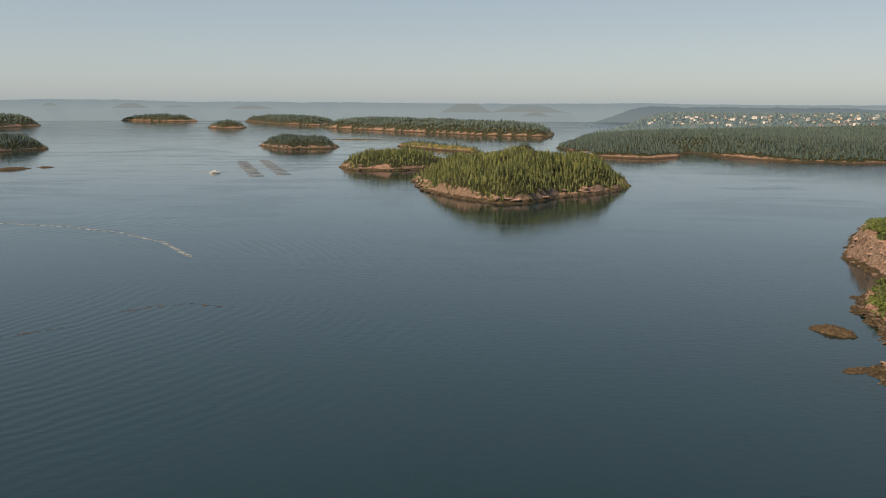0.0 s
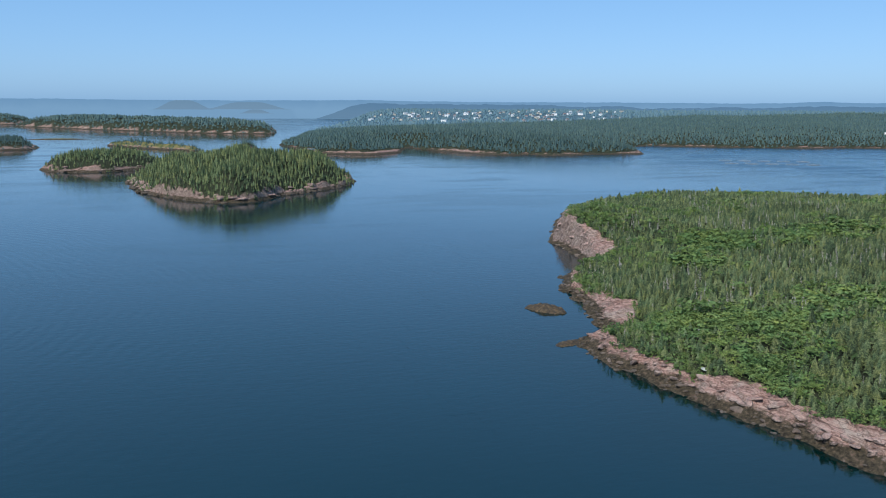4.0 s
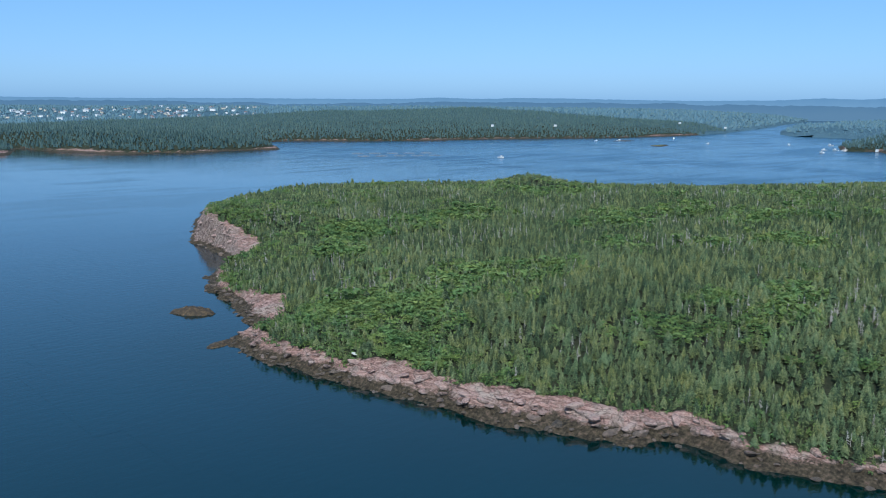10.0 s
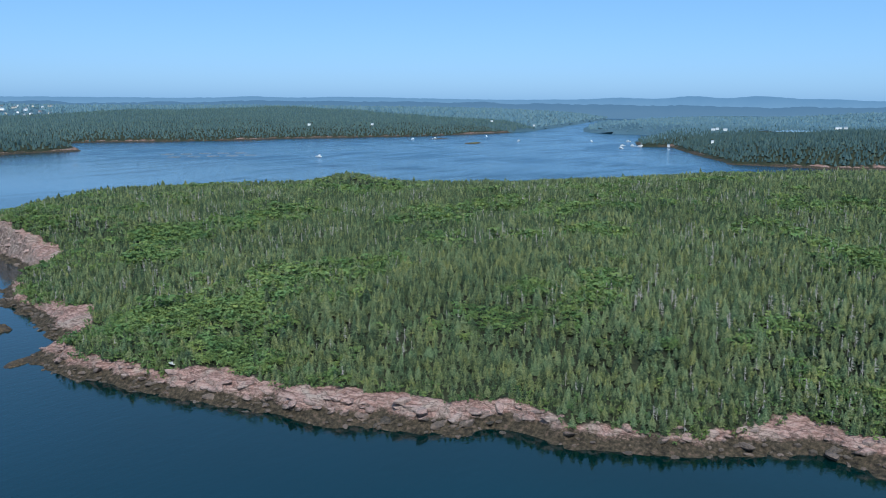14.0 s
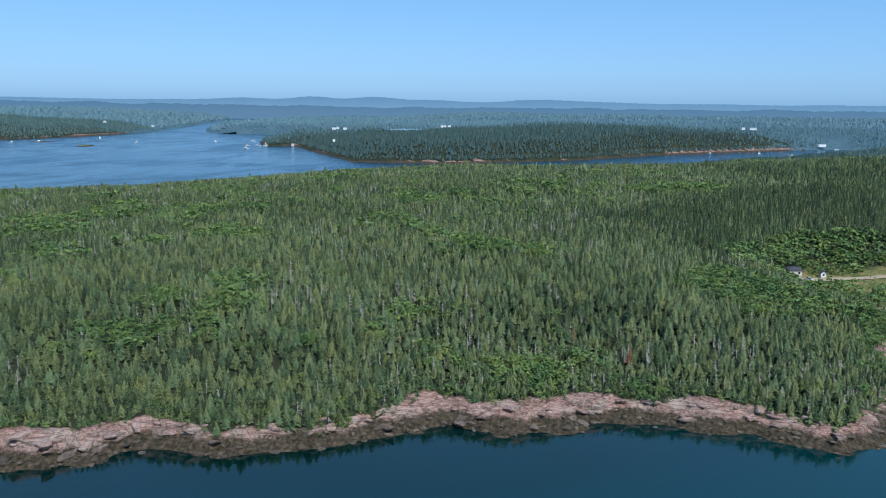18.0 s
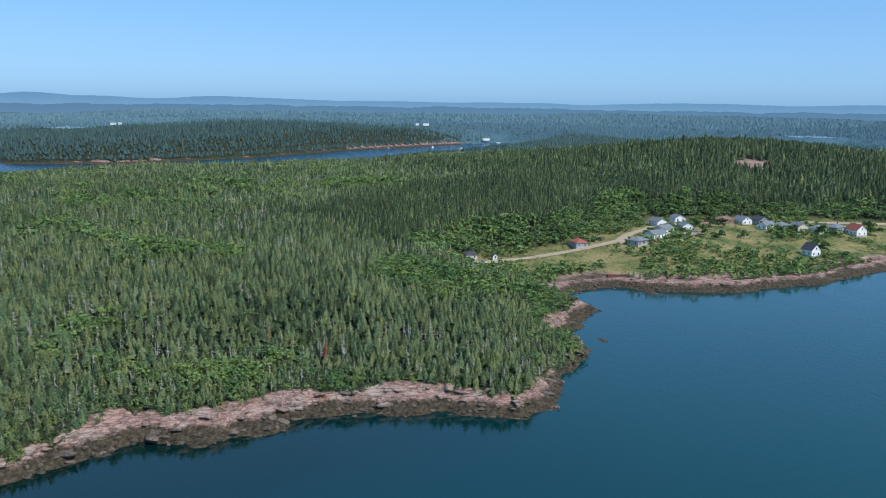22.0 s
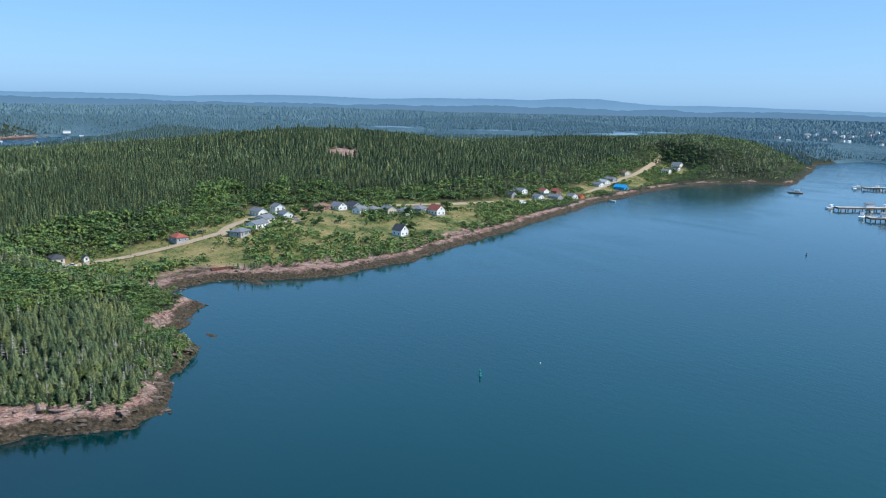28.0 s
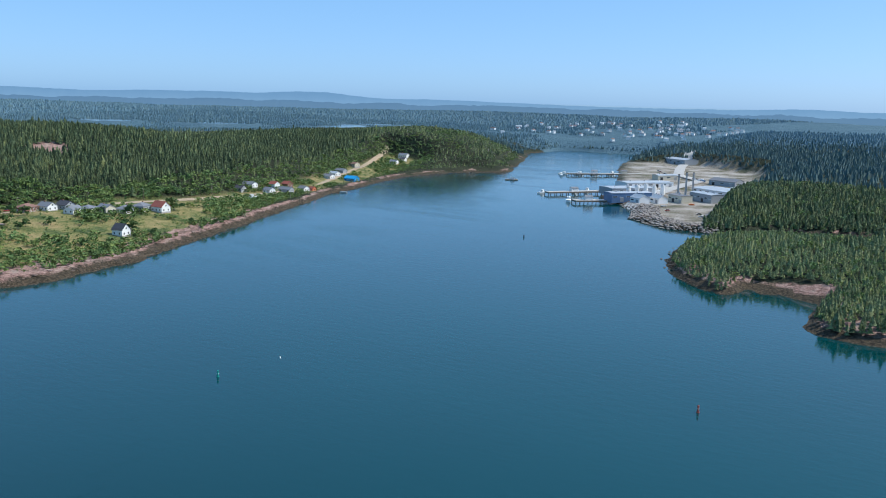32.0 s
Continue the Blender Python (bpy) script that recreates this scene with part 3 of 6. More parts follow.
grid_land("ground", NEAR[0], NEAR[1], NEAR[2], NEAR[3], 6.0, main_level, GROUND, "wooded rocky ground of the headland", sink=0.5)
grid_land("ground", 140, 345, -135, 480, 1.25, main_level, GROUND, "pink granite shore ledges with dark weed at the tide line",
          skip=lambda x, y: inside_distance(x, y, LAND) > 27, low=-6)
grid_land("ground", 170, 345, 470, 690, 1.5, main_level, GROUND, "cliffed granite tip of the headland", skip=lambda x, y: inside_distance(x, y, LAND) > 30, low=-6)
grid_land("ground", 335, 660, -860, -100, 2.6, main_level, GROUND, "rocky beach below the village meadow", skip=lambda x, y: inside_distance(x, y, LAND) > 32, low=-6)
grid_land("ground", MIDDLE[0], MIDDLE[1], MIDDLE[2], MIDDLE[3], 16.0, main_level, GROUND, "low wooded land round the harbour",
          skip=lambda x, y: box(x, y, NEAR[0] + 20, NEAR[1] - 20, NEAR[2] + 20, NEAR[3] - 20) | (np.hypot(x, y) > 1700 + 350 * (y > -700)), sink=0.9)
grid_land("ground", MIDDLE[0], MIDDLE[1], MIDDLE[2], MIDDLE[3], 20.0, main_level, HAZED_WOOD, "low wooded land beyond the strait and the harbour",
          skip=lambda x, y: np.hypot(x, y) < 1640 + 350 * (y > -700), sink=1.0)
grid_land("ground", -900, 4700, -4700, 1700, 70.0, main_level, HAZED_WOOD, "far wooded low hills",
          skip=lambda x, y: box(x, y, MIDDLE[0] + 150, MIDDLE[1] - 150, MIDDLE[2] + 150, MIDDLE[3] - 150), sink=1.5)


def north_level(x, y):
    s = inside_distance(x, y, LAND_N)
    z = height(x, y, s, 14.0) + hills(x, y) * smooth(s, 0, 120)
    return z, s, 0 * x, 1 - smooth(s, 3, np.maximum(5, 12 + 17 * vnoise(x, y, 110, 33, 2))), 0 * x


grid_land("ground", 230, 2340, 1260, 2100, 14.0, north_level, GROUND, "wooded low shore across the bay", skip=lambda x, y: np.hypot(x, y) > 2550)
grid_land("ground", 230, 4300, 1250, 4600, 45.0, north_level, HAZED_WOOD, "far wooded land across the bay", sink=1.2,
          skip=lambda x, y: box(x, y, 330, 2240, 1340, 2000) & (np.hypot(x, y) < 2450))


def isle_height(x, y, s, top):
    """An island with low cliffs in places and ledges in others."""
    crag = smooth(vnoise(x, y, 45, 55, 2), -0.3, 0.3) * min(top, 30) * 0.28
    return height(x, y, s, top, 1.5) + crag * smooth(s, 1.5, 6)


def isle_level(poly, top):
    def level(x, y):
        s = inside_distance(x, y, poly)
        z = isle_height(x, y, s, top) if top > 3 else 1.6 * smooth(s, -2, 10) + np.minimum(s, 0) * 0.4 + vnoise(x, y, 9, 3, 3) * 0.8
        return z, s, 0 * x + (0.7 if top < 6 else 0), 1 - smooth(s, 4, 9 + 5 * vnoise(x, y, 20, 62, 2)), 0 * x
    return level


for poly, top, woods in ISLES:
    lo, hi = poly.min(0), poly.max(0)
    d = float(np.hypot(*poly.mean(0)))
    grid_land("island", lo[0] - 20, hi[0] + 20, lo[1] - 20, hi[1] + 20, 5.0 if d < 1100 else 9.0 if d < 2400 else 22.0,
              isle_level(poly, top), GROUND, "rocky island with a pale stone shore" + (" and dense spruce woods" if woods else ""))


LAKE_WATER = Mat("lake_water", 0.04)
LAKE_WATER.b.inputs["IOR"].default_value = 1.33
LAKE_WATER.color(LAKE_WATER.ramp(LAKE_WATER.noise(0.01), [(0.4, (0.03, 0.06, 0.07)), (0.6, (0.05, 0.085, 0.095))])).bump(LAKE_WATER.noise(0.2), 0.1, 0.2)
LAKE_WATER = LAKE_WATER.m


def pond(lake, seed):
    a, b, across, along = lake
    d, n = math.hypot(a, b), 60
    t = np.arange(n) * 2 * np.pi / n
    r = 1 + 0.28 * vnoise(np.cos(t) * 3 + 9 * seed, np.sin(t) * 3, 1.0, seed, 3)
    u, v = along * r * np.cos(t), across * r * np.sin(t)
    p = np.stack([a + (u * a + v * b) / d, b + (u * b - v * a) / d, 0 * t + LAKE_LEVEL], 1)
    i = np.arange(n)
    me = mesh_of("water", np.vstack([[(a, b, LAKE_LEVEL)], p]), np.stack([0 * i, 1 + (i + 1) % n, 1 + i], 1), LAKE_WATER)
    tagged(new("water", me), "pale lake among the distant woods", "lake", kind="structure")


for k, lake in enumerate(LAKES):
    pond(lake, 130 + k)


# ---- distance ----
def ridge(name, radius, base, rough, bumps, seed, material, a0, a1, label, foot=-8.0, taper=0.0):
    """Far land as a long low crest fitted to the camera's view: base height, gentle hills (bearing, rise, half width in
    degrees) and small unevenness.
    """
    n = int((a1 - a0) / 0.08) + 2
    deg = np.linspace(a0, a1, n)
    az = np.radians(deg)
    arc = deg * 17.5
    top = base + rough * (vnoise(arc, arc * 0, 40, seed, 3, 0.5) + 0.35 * vnoise(arc, arc * 0, 5, seed + 5, 2))
    for c, h, w in bumps:
        top = top + h * np.exp(-((deg - c) ** 2) / (2 * w * w))
    if taper:
        top = foot + (top - foot) * smooth(deg - a0, 0, taper) * smooth(a1 - deg, 0, taper)
    x, y = radius * np.sin(az), radius * np.cos(az)
    mid, back = 1 + 30 / radius, 1 + 60 / radius
    v = np.concatenate([np.stack([x, y, 0 * x + foot], 1), np.stack([x * mid, y * mid, top], 1), np.stack([x * back, y * back, 0 * x + foot], 1)])
    i = np.arange(n - 1)
    q = np.concatenate([np.stack([i + k * n, i + 1 + k * n, i + 1 + (k + 1) * n, i + (k + 1) * n], 1) for k in range(2)])
    tagged(new(name, mesh_of(name, v, q, material, True)), label, "backdrop", kind="structure")


# these backdrops glow by themselves; the haze is only their colour
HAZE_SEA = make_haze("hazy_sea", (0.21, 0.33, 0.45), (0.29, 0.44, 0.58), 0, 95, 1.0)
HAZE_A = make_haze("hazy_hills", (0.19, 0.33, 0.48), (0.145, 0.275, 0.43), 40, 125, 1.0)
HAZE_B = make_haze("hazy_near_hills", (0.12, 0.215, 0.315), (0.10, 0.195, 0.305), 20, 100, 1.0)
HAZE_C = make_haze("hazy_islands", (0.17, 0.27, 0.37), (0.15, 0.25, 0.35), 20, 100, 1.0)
# a standing ring takes the place of the sea past the water's edge
ridge("backdrop", 4850, 95, 0.0, [], 1, HAZE_SEA, -60, 200, "far sea backdrop glowing in a painted haze tone")
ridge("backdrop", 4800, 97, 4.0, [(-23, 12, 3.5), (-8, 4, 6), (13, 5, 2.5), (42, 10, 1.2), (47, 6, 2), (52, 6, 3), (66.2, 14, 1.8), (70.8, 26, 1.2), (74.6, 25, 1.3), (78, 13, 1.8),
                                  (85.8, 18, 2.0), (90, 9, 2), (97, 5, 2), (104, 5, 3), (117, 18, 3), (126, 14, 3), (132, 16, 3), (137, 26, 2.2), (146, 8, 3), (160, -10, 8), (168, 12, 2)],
      5, HAZE_A, -60, 200, "far blue hills backdrop glowing in a painted haze tone")
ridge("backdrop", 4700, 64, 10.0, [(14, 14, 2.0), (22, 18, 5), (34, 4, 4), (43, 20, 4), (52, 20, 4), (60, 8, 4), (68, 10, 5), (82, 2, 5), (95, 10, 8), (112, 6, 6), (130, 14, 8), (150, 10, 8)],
      9, HAZE_B, 9, 200, "dim blue-green wooded hills backdrop glowing in a painted haze tone", taper=4.0)
# slices hang above the water, set to sit right from the camera
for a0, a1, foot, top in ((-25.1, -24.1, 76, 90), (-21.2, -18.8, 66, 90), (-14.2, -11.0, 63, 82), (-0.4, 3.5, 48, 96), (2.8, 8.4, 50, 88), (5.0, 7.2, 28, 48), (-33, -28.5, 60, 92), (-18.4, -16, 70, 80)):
    ridge("backdrop", 4755, top, 1.5, [], int(50 + a0), HAZE_C, a0, a1, "low far island slice glowing in a painted haze tone", foot, (a1 - a0) * 0.4)


# ---- trees ----
def spruce_shape(tiers, boughs, seed, slim=1.0):
    """A spruce one metre tall: ragged skirts of drooping boughs, one above the other, and a thin leader."""
    r = np.random.default_rng(seed)
    v, f = [], []
    lean = r.normal(0, 0.012, 2)
    for k in range(tiers):
        u = k / tiers
        z0 = 0.07 + 0.83 * u ** 0.92
        rad = slim * (0.215 * (1 - u) ** 0.8 + 0.014) * r.uniform(0.8, 1.2)
        rise = (0.86 / tiers) * r.uniform(1.15, 1.5)
        m = boughs if u < 0.65 else max(3, boughs - 1)
        turn, o = r.uniform(0, 6.28), len(v)
        v.append((lean[0] * u, lean[1] * u, min(1.0, z0 + rise) if k < tiers - 1 else 1.0))
        for j in range(2 * m):
            a = turn + math.pi * (j + r.normal(0, 0.16)) / m
            q = rad * (r.uniform(0.85, 1.2) if j % 2 == 0 else r.uniform(0.58, 0.8))
            dz = -0.05 * (1 - 0.5 * u) * r.uniform(-0.2, 1.5) if j % 2 == 0 else 0.05 * r.uniform(0.2, 1.2)
            v.append((q * math.cos(a) + lean[0] * u, q * math.sin(a) + lean[1] * u, z0 + dz))
        f += [(o, o + 1 + j, o + 1 + (j + 1) % (2 * m)) for j in range(2 * m)]
    return np.array(v), np.array(f)


def spire_shape(seed):
    """A far-off spruce: one uneven four-sided spire."""
    r = np.random.default_rng(seed)
    a = r.uniform(0, 6.28)
    v = [(0, 0, 1.0)] + [(0.25 * r.uniform(0.7, 1.2) * math.cos(a + 1.571 * k), 0.25 * r.uniform(0.7, 1.2) * math.sin(a + 1.571 * k), r.uniform(0.0, 0.2)) for k in range(4)]
    return np.array(v), np.array([(0, 1 + k, 1 + (k + 1) % 4) for k in range(4)])


def trunk_shape(radius=0.018, top=0.9, sides=4):
    v = [(radius * math.cos(6.283 * k / sides), radius * math.sin(6.283 * k / sides), -0.06) for k in range(sides)]
    v += [(0.2 * a, 0.2 * b, top) for a, b, _ in v[:sides]]
    f = []
    for k in range(sides):
        j = (k + 1) % sides
        f += [(k, j, sides + j), (k, sides + j, sides + k)]
    return np.array(v), np.array(f)


def leafy_shape(clumps, seed, wide=0.40, low=0.2, leaf=1.0):
    """A broad-leaved crown one metre tall: many small leaf sprays over an uneven, gappy outline."""
    r = np.random.default_rng(seed)
    v, f = [], []
    lobes = [(r.normal(0, wide * 0.42), r.normal(0, wide * 0.42), r.uniform(low + 0.15, 0.8), r.uniform(0.14, 0.24)) for _ in range(7)] + [(0, 0, 0.72, 0.26)]
    for _ in range(clumps):
        cx, cy, cz, cr = lobes[r.integers(len(lobes))]
        d = r.normal(size=3)
        d /= np.linalg.norm(d)
        d[2] = abs(d[2]) * 0.9 - 0.25
        c = np.array((cx, cy, cz)) + d * cr * r.uniform(0.65, 1.05)
        n = d + r.normal(0, 0.36, 3)
        n /= np.linalg.norm(n)
        a = np.cross(n, r.normal(size=3))
        a /= np.linalg.norm(a)
        b = np.cross(n, a)
        s = r.uniform(0.06, 0.11) * leaf
        o = len(v)
        v += [c + a * s, c + b * s * 0.8 + n * s * 0.3, c - a * s * r.uniform(0.7, 1.2), c - b * s * 0.8 + n * s * 0.2]
        f += [(o, o + 1, o + 2), (o, o + 2, o + 3)]
    return np.array(v), np.array(f)


def snag_shape(seed):
    """A bare grey dead spruce: a thin stem and short broken boughs."""
    r = np.random.default_rng(seed)
    v, f = trunk_shape(0.014, 0.97, 3)
    v, f = list(v), list(f)
    for k in range(26):
        z, a, L = r.uniform(0.2, 0.95), r.uniform(0, 6.28), 0
        L = (0.17 * (1.05 - z) + 0.03) * r.uniform(0.6, 1.3)
        c, s = math.cos(a), math.sin(a)
        o = len(v)
        v += [np.array((-s * 0.02, c * 0.02, z + 0.014)), np.array((s * 0.02, -c * 0.02, z - 0.014)), np.array((c * L, s * L, z - 0.03 + r.normal(0, 0.03)))]
        f += [(o, o + 1, o + 2)]
    return np.array(v), np.array(f)


def stand(name, shapes, x, y, z, tall, wide, material, label, rng, category="trees", tint=None):
    """Many trees of one kind as one mesh."""
    if len(x) == 0:
        return None
    pick = rng.integers(len(shapes), size=len(x))
    turn = rng.uniform(0, 6.283, len(x))
    tint = rng.uniform(0, 1, len(x)) if tint is None else tint
    vs, fs, ts, base = [], [], [], 0
    for k, (sv, sf) in enumerate(shapes):
        i = np.flatnonzero(pick == k)
        if not len(i):
            continue
        c, s = np.cos(turn[i])[:, None], np.sin(turn[i])[:, None]
        w, t = (tall[i] * wide[i])[:, None], tall[i][:, None]
        lean = rng.normal(0, 0.025, (len(i), 2))
        px = x[i][:, None] + w * (sv[:, 0] * c - sv[:, 1] * s) + lean[:, :1] * t * sv[:, 2]
        py = y[i][:, None] + w * (sv[:, 0] * s + sv[:, 1] * c) + lean[:, 1:] * t * sv[:, 2]
        pz = z[i][:, None] + t * sv[:, 2]
        vs.append(np.stack([px, py, pz], -1).reshape(-1, 3))
        fs.append((sf[None] + (base + np.arange(len(i)) * len(sv))[:, None, None]).reshape(-1, 3))
        ts.append(np.clip(np.repeat(tint[i], len(sv)) + rng.normal(0, 0.18, len(i) * len(sv)), 0, 1))
        base += len(i) * len(sv)
    me = mesh_of(name, np.concatenate(vs), np.concatenate(fs), material, False, [("tint", np.concatenate(ts))])
    return tagged(new(name, me), label, category, kind="stuff")


def scatter(x0, x1, y0, y1, step, rng):
    gx, gy = np.meshgrid(np.arange(x0, x1, step), np.arange(y0, y1, step))
    return gx.ravel() + rng.uniform(-0.48, 0.48, gx.size) * step, gy.ravel() + rng.uniform(-0.48, 0.48, gx.size) * step


FINE = [spruce_shape(7, 5, 100 + k, 0.88 + 0.13 * (k % 3)) for k in range(6)]
COARSE = [spruce_shape(5, 3, 200 + k, 0.9 + 0.1 * (k % 3)) for k in range(5)]
TINY = [spire_shape(300 + k) for k in range(6)]
LEAFY_MID = [leafy_shape(32, 420 + k, 0.46, 0.15, 1.25) for k in range(5)]
LEAFY = [leafy_shape(80, 400 + k, 0.46, 0.12, 0.82) for k in range(6)]
BUSHY = [leafy_shape(38, 450 + k, 0.46, 0.0, 1.6) for k in range(4)]
LEAFY_FAR = [leafy_shape(24, 430 + k, 0.46, 0.15, 1.35) for k in range(4)]
SPARSE = [spruce_shape(3, 3, 250 + k, 1.05) for k in range(5)]
SNAG = [snag_shape(500 + k) for k in range(3)]
STEM = trunk_shape()
DARKWOOD = np.array([(700, -150), (600, -60), (520, -20), (470, -60), (475, -100), (510, -160), (550, -215), (590, -250), (590, -380), (580, -480), (640, -620),
                     (720, -800), (790, -960), (1000, -1000), (1150, -400), (1000, -100)], float)


def clear(x, y):
    """Where the main land carries woods."""
    m = inside_distance(x, y, MEAD)
    w = inside_distance(x, y, YARDS)
    lake = np.min([lake_near(x * 1.04, y * 1.04, (a, b, c, 1.25 * d)) for a, b, c, d in LAKES], axis=0)
    return (m < -3) & (w < -1) & (lake > 1.2)


# the headland: small trees by the open shore, taller dark ones on the hill
rng = np.random.default_rng(11)
xs, ys = [], []
SOUTH = -1300
for lo, hi, step in ((0, 430, 3.1), (430, 720, 3.15), (720, 1500, 4.7)):
    x, y = scatter(140, 1250, SOUTH, 740, step, rng)
    d = np.hypot(x, y)
    ok = (d >= lo) & (d < hi)
    xs.append(x[ok])
    ys.append(y[ok])
# saplings and thicket along the edge of the wood
x, y = scatter(140, 345, -120, 640, 3.0, rng)
s = inside_distance(x, y, LAND)
ok = (s > 4) & (s < 36)
xs.append(x[ok])
ys.append(y[ok])
x, y = np.concatenate(xs), np.concatenate(ys)
s = inside_distance(x, y, LAND)
edge = treeline(x, y)
ok = (s > edge) & clear(x, y)
ok &= ~((x < 560) & (y < -350) & (x < 0.35 * (-y) + 120)) | (y > -350)
away_s, side_s = (x - 735) * 0.864 - (y + 428) * 0.503, (x - 735) * 0.503 + (y + 428) * 0.864
ok &= ~((np.hypot((away_s + 10) / 27, side_s / 16) < 1) | ((s < 11) & (np.hypot(x - 262, y - 520) < 34)))
x, y, s = x[ok], y[ok], s[ok]
z = ground_at(x, y, s)
away = -inside_distance(x, y, MEAD)
dark = (inside_distance(x, y, DARKWOOD) + 45 * vnoise(x, y, 60, 74, 3) + rng.normal(0, 14, len(x)) > 0) & (away > 20)
slope = (away < 24 + 12 * vnoise(x, y, 30, 73, 2)) & (x > 430)
broad = ((0.85 * vnoise(x, y, 52, 71, 3) + 0.45 * vnoise(x, y, 11, 72, 2) + rng.normal(0, 0.14, len(x)) > 0.36 - 0.10 * (1 - smooth(s, 60, 150))) & ~dark) | (slope & (rng.uniform(size=len(x)) < 0.75))
dead = (vnoise(x, y, 34, 81, 3) > 0.08) & (rng.uniform(size=len(x)) < 0.15) & ~broad & ~dark
tall = np.clip(rng.normal(5.1, 0.85, len(x)) + 1.6 * vnoise(x, y, 60, 91, 2) + np.where(dark, 3.2, 0) + 0.6 * smooth(s, 90, 260), 2.8, 14)
tall *= (0.72 + 0.28 * smooth(s, 12, 34)) * np.where(rng.uniform(size=len(x)) < 0.02, 1.45, 1)
wide = rng.uniform(1.3, 1.8, len(x)) * np.where(dark, 0.72, 1)
# hill trees tinted down for the shade there, and all trees past 380 m
tint = np.clip(rng.normal(0.58, 0.28, len(x)) - np.where(dark, 0.30, 0) - 0.16 * smooth(np.hypot(x, y), 380, 480), 0, 1)
dist = np.hypot(x, y)
near, mid = dist < 430, (dist >= 430) & (dist < 720)
sp = ~broad & ~dead
# the row of trees that stands along the open shore: each a tree of its own
front = np.flatnonzero(sp & (s < 30) & (x < 330) & (y > -110) & (y < 330))
front = front[np.argsort(s[front])][:290]
single = np.zeros(len(x), bool)
single[front] = True
crown_me = [mesh_of("crown", v, f, SPRUCE, False, [("tint", np.full(len(v), 0.15 + 0.14 * k))]) for k, (v, f) in enumerate(FINE)]
trunk_me = mesh_of("trunk", *STEM, BARK)
for i in front:
    k = int(rng.integers(6))
    tree = new("spruce_tree")
    tree.location, tree.rotation_euler = (x[i], y[i], z[i] - 0.2), (0, 0, rng.uniform(0, 6.28))
    tree.scale = (tall[i] * wide[i], tall[i] * wide[i], tall[i])
    new("crown", crown_me[k]).parent = tree
    new("trunk", trunk_me).parent = tree
    tagged(tree, "green spruce at the edge of the rocky shore", "tree", "shore spruces")
a = sp & near & ~single
stand("spruce_wood", FINE, x[a], y[a], z[a] - 0.2, tall[a], wide[a], SPRUCE, "dense mixed spruce wood covering the headland", rng, tint=tint[a])
a = sp & mid
stand("spruce_wood", COARSE, x[a], y[a], z[a] - 0.2, tall[a] * 0.86, wide[a] * 1.05, SPRUCE, "dense dark spruce wood on the rising ground", rng, tint=tint[a])
a = sp & ~near & ~mid
stand("spruce_wood", SPARSE, x[a], y[a], z[a] - 0.2, tall[a] * 0.95, wide[a] * 1.1, SPRUCE, "dark spruce wood on the far side of the hill", rng, tint=tint[a])
for a, shapes, label in ((broad & near, LEAFY, "green birch and alder among the spruces"), (broad & mid, LEAFY_MID, "green birch and alder on the rising ground")):
    stand("broadleaf_wood", shapes, x[a], y[a], z[a] - 0.3, tall[a] * 0.95, wide[a] * 1.1, LEAF, label, rng, tint=np.clip(rng.normal(0.42, 0.25, a.sum()), 0, 1))
a = broad & ~(near | mid)
stand("broadleaf_wood", LEAFY_FAR, x[a], y[a], z[a] - 0.3, tall[a] * 0.75, wide[a] * 1.4, LEAF, "green young broad-leaved trees above the shore road", rng, tint=np.clip(rng.normal(0.55, 0.25, a.sum()), 0, 1))
stand("dead_spruce", SNAG, x[dead], y[dead], z[dead], tall[dead] * 1.02, wide[dead] * 0.95, DEAD, "bare grey dead spruces among the living ones", rng)

# low growth where the wood meets the ledges
x, y = scatter(140, 345, -130, 640, 2.1, rng)
s = inside_distance(x, y, LAND)
edge = treeline(x, y)
ok = (s > edge - 2.5) & (s < edge + 9) & clear(x, y) & (rng.uniform(size=len(x)) < 0.75)
x, y, s = x[ok], y[ok], s[ok]
stand("undergrowth", LEAFY_FAR, x, y, ground_at(x, y, s) - 0.3, rng.uniform(0.9, 2.8, len(x)), rng.uniform(0.9, 1.5, len(x)), LEAF, "low green shrubs where the wood meets the rock", rng, "shrubs",
      tint=np.clip(rng.normal(0.4, 0.25, len(x)), 0, 1))

# bushes of the meadow
x, y = scatter(395, 770, -960, -90, 3.7, rng)
s, m = inside_distance(x, y, LAND), inside_distance(x, y, MEAD)
ok = (m > -6) & (s > 10) & (vnoise(x, y, 30, 95, 3) + 0.35 * vnoise(x, y, 8, 96, 2) > -0.02)
x, y, s = x[ok], y[ok], s[ok]
from_road = np.min([np.hypot(x - a, y - b) for a, b in rough_line(ROAD, 5.0, 0.0, 1, False)], axis=0)
x, y, s = x[from_road > 7], y[from_road > 7], s[from_road > 7]
BUSH_AT = (x, y, ground_at(x, y, s))

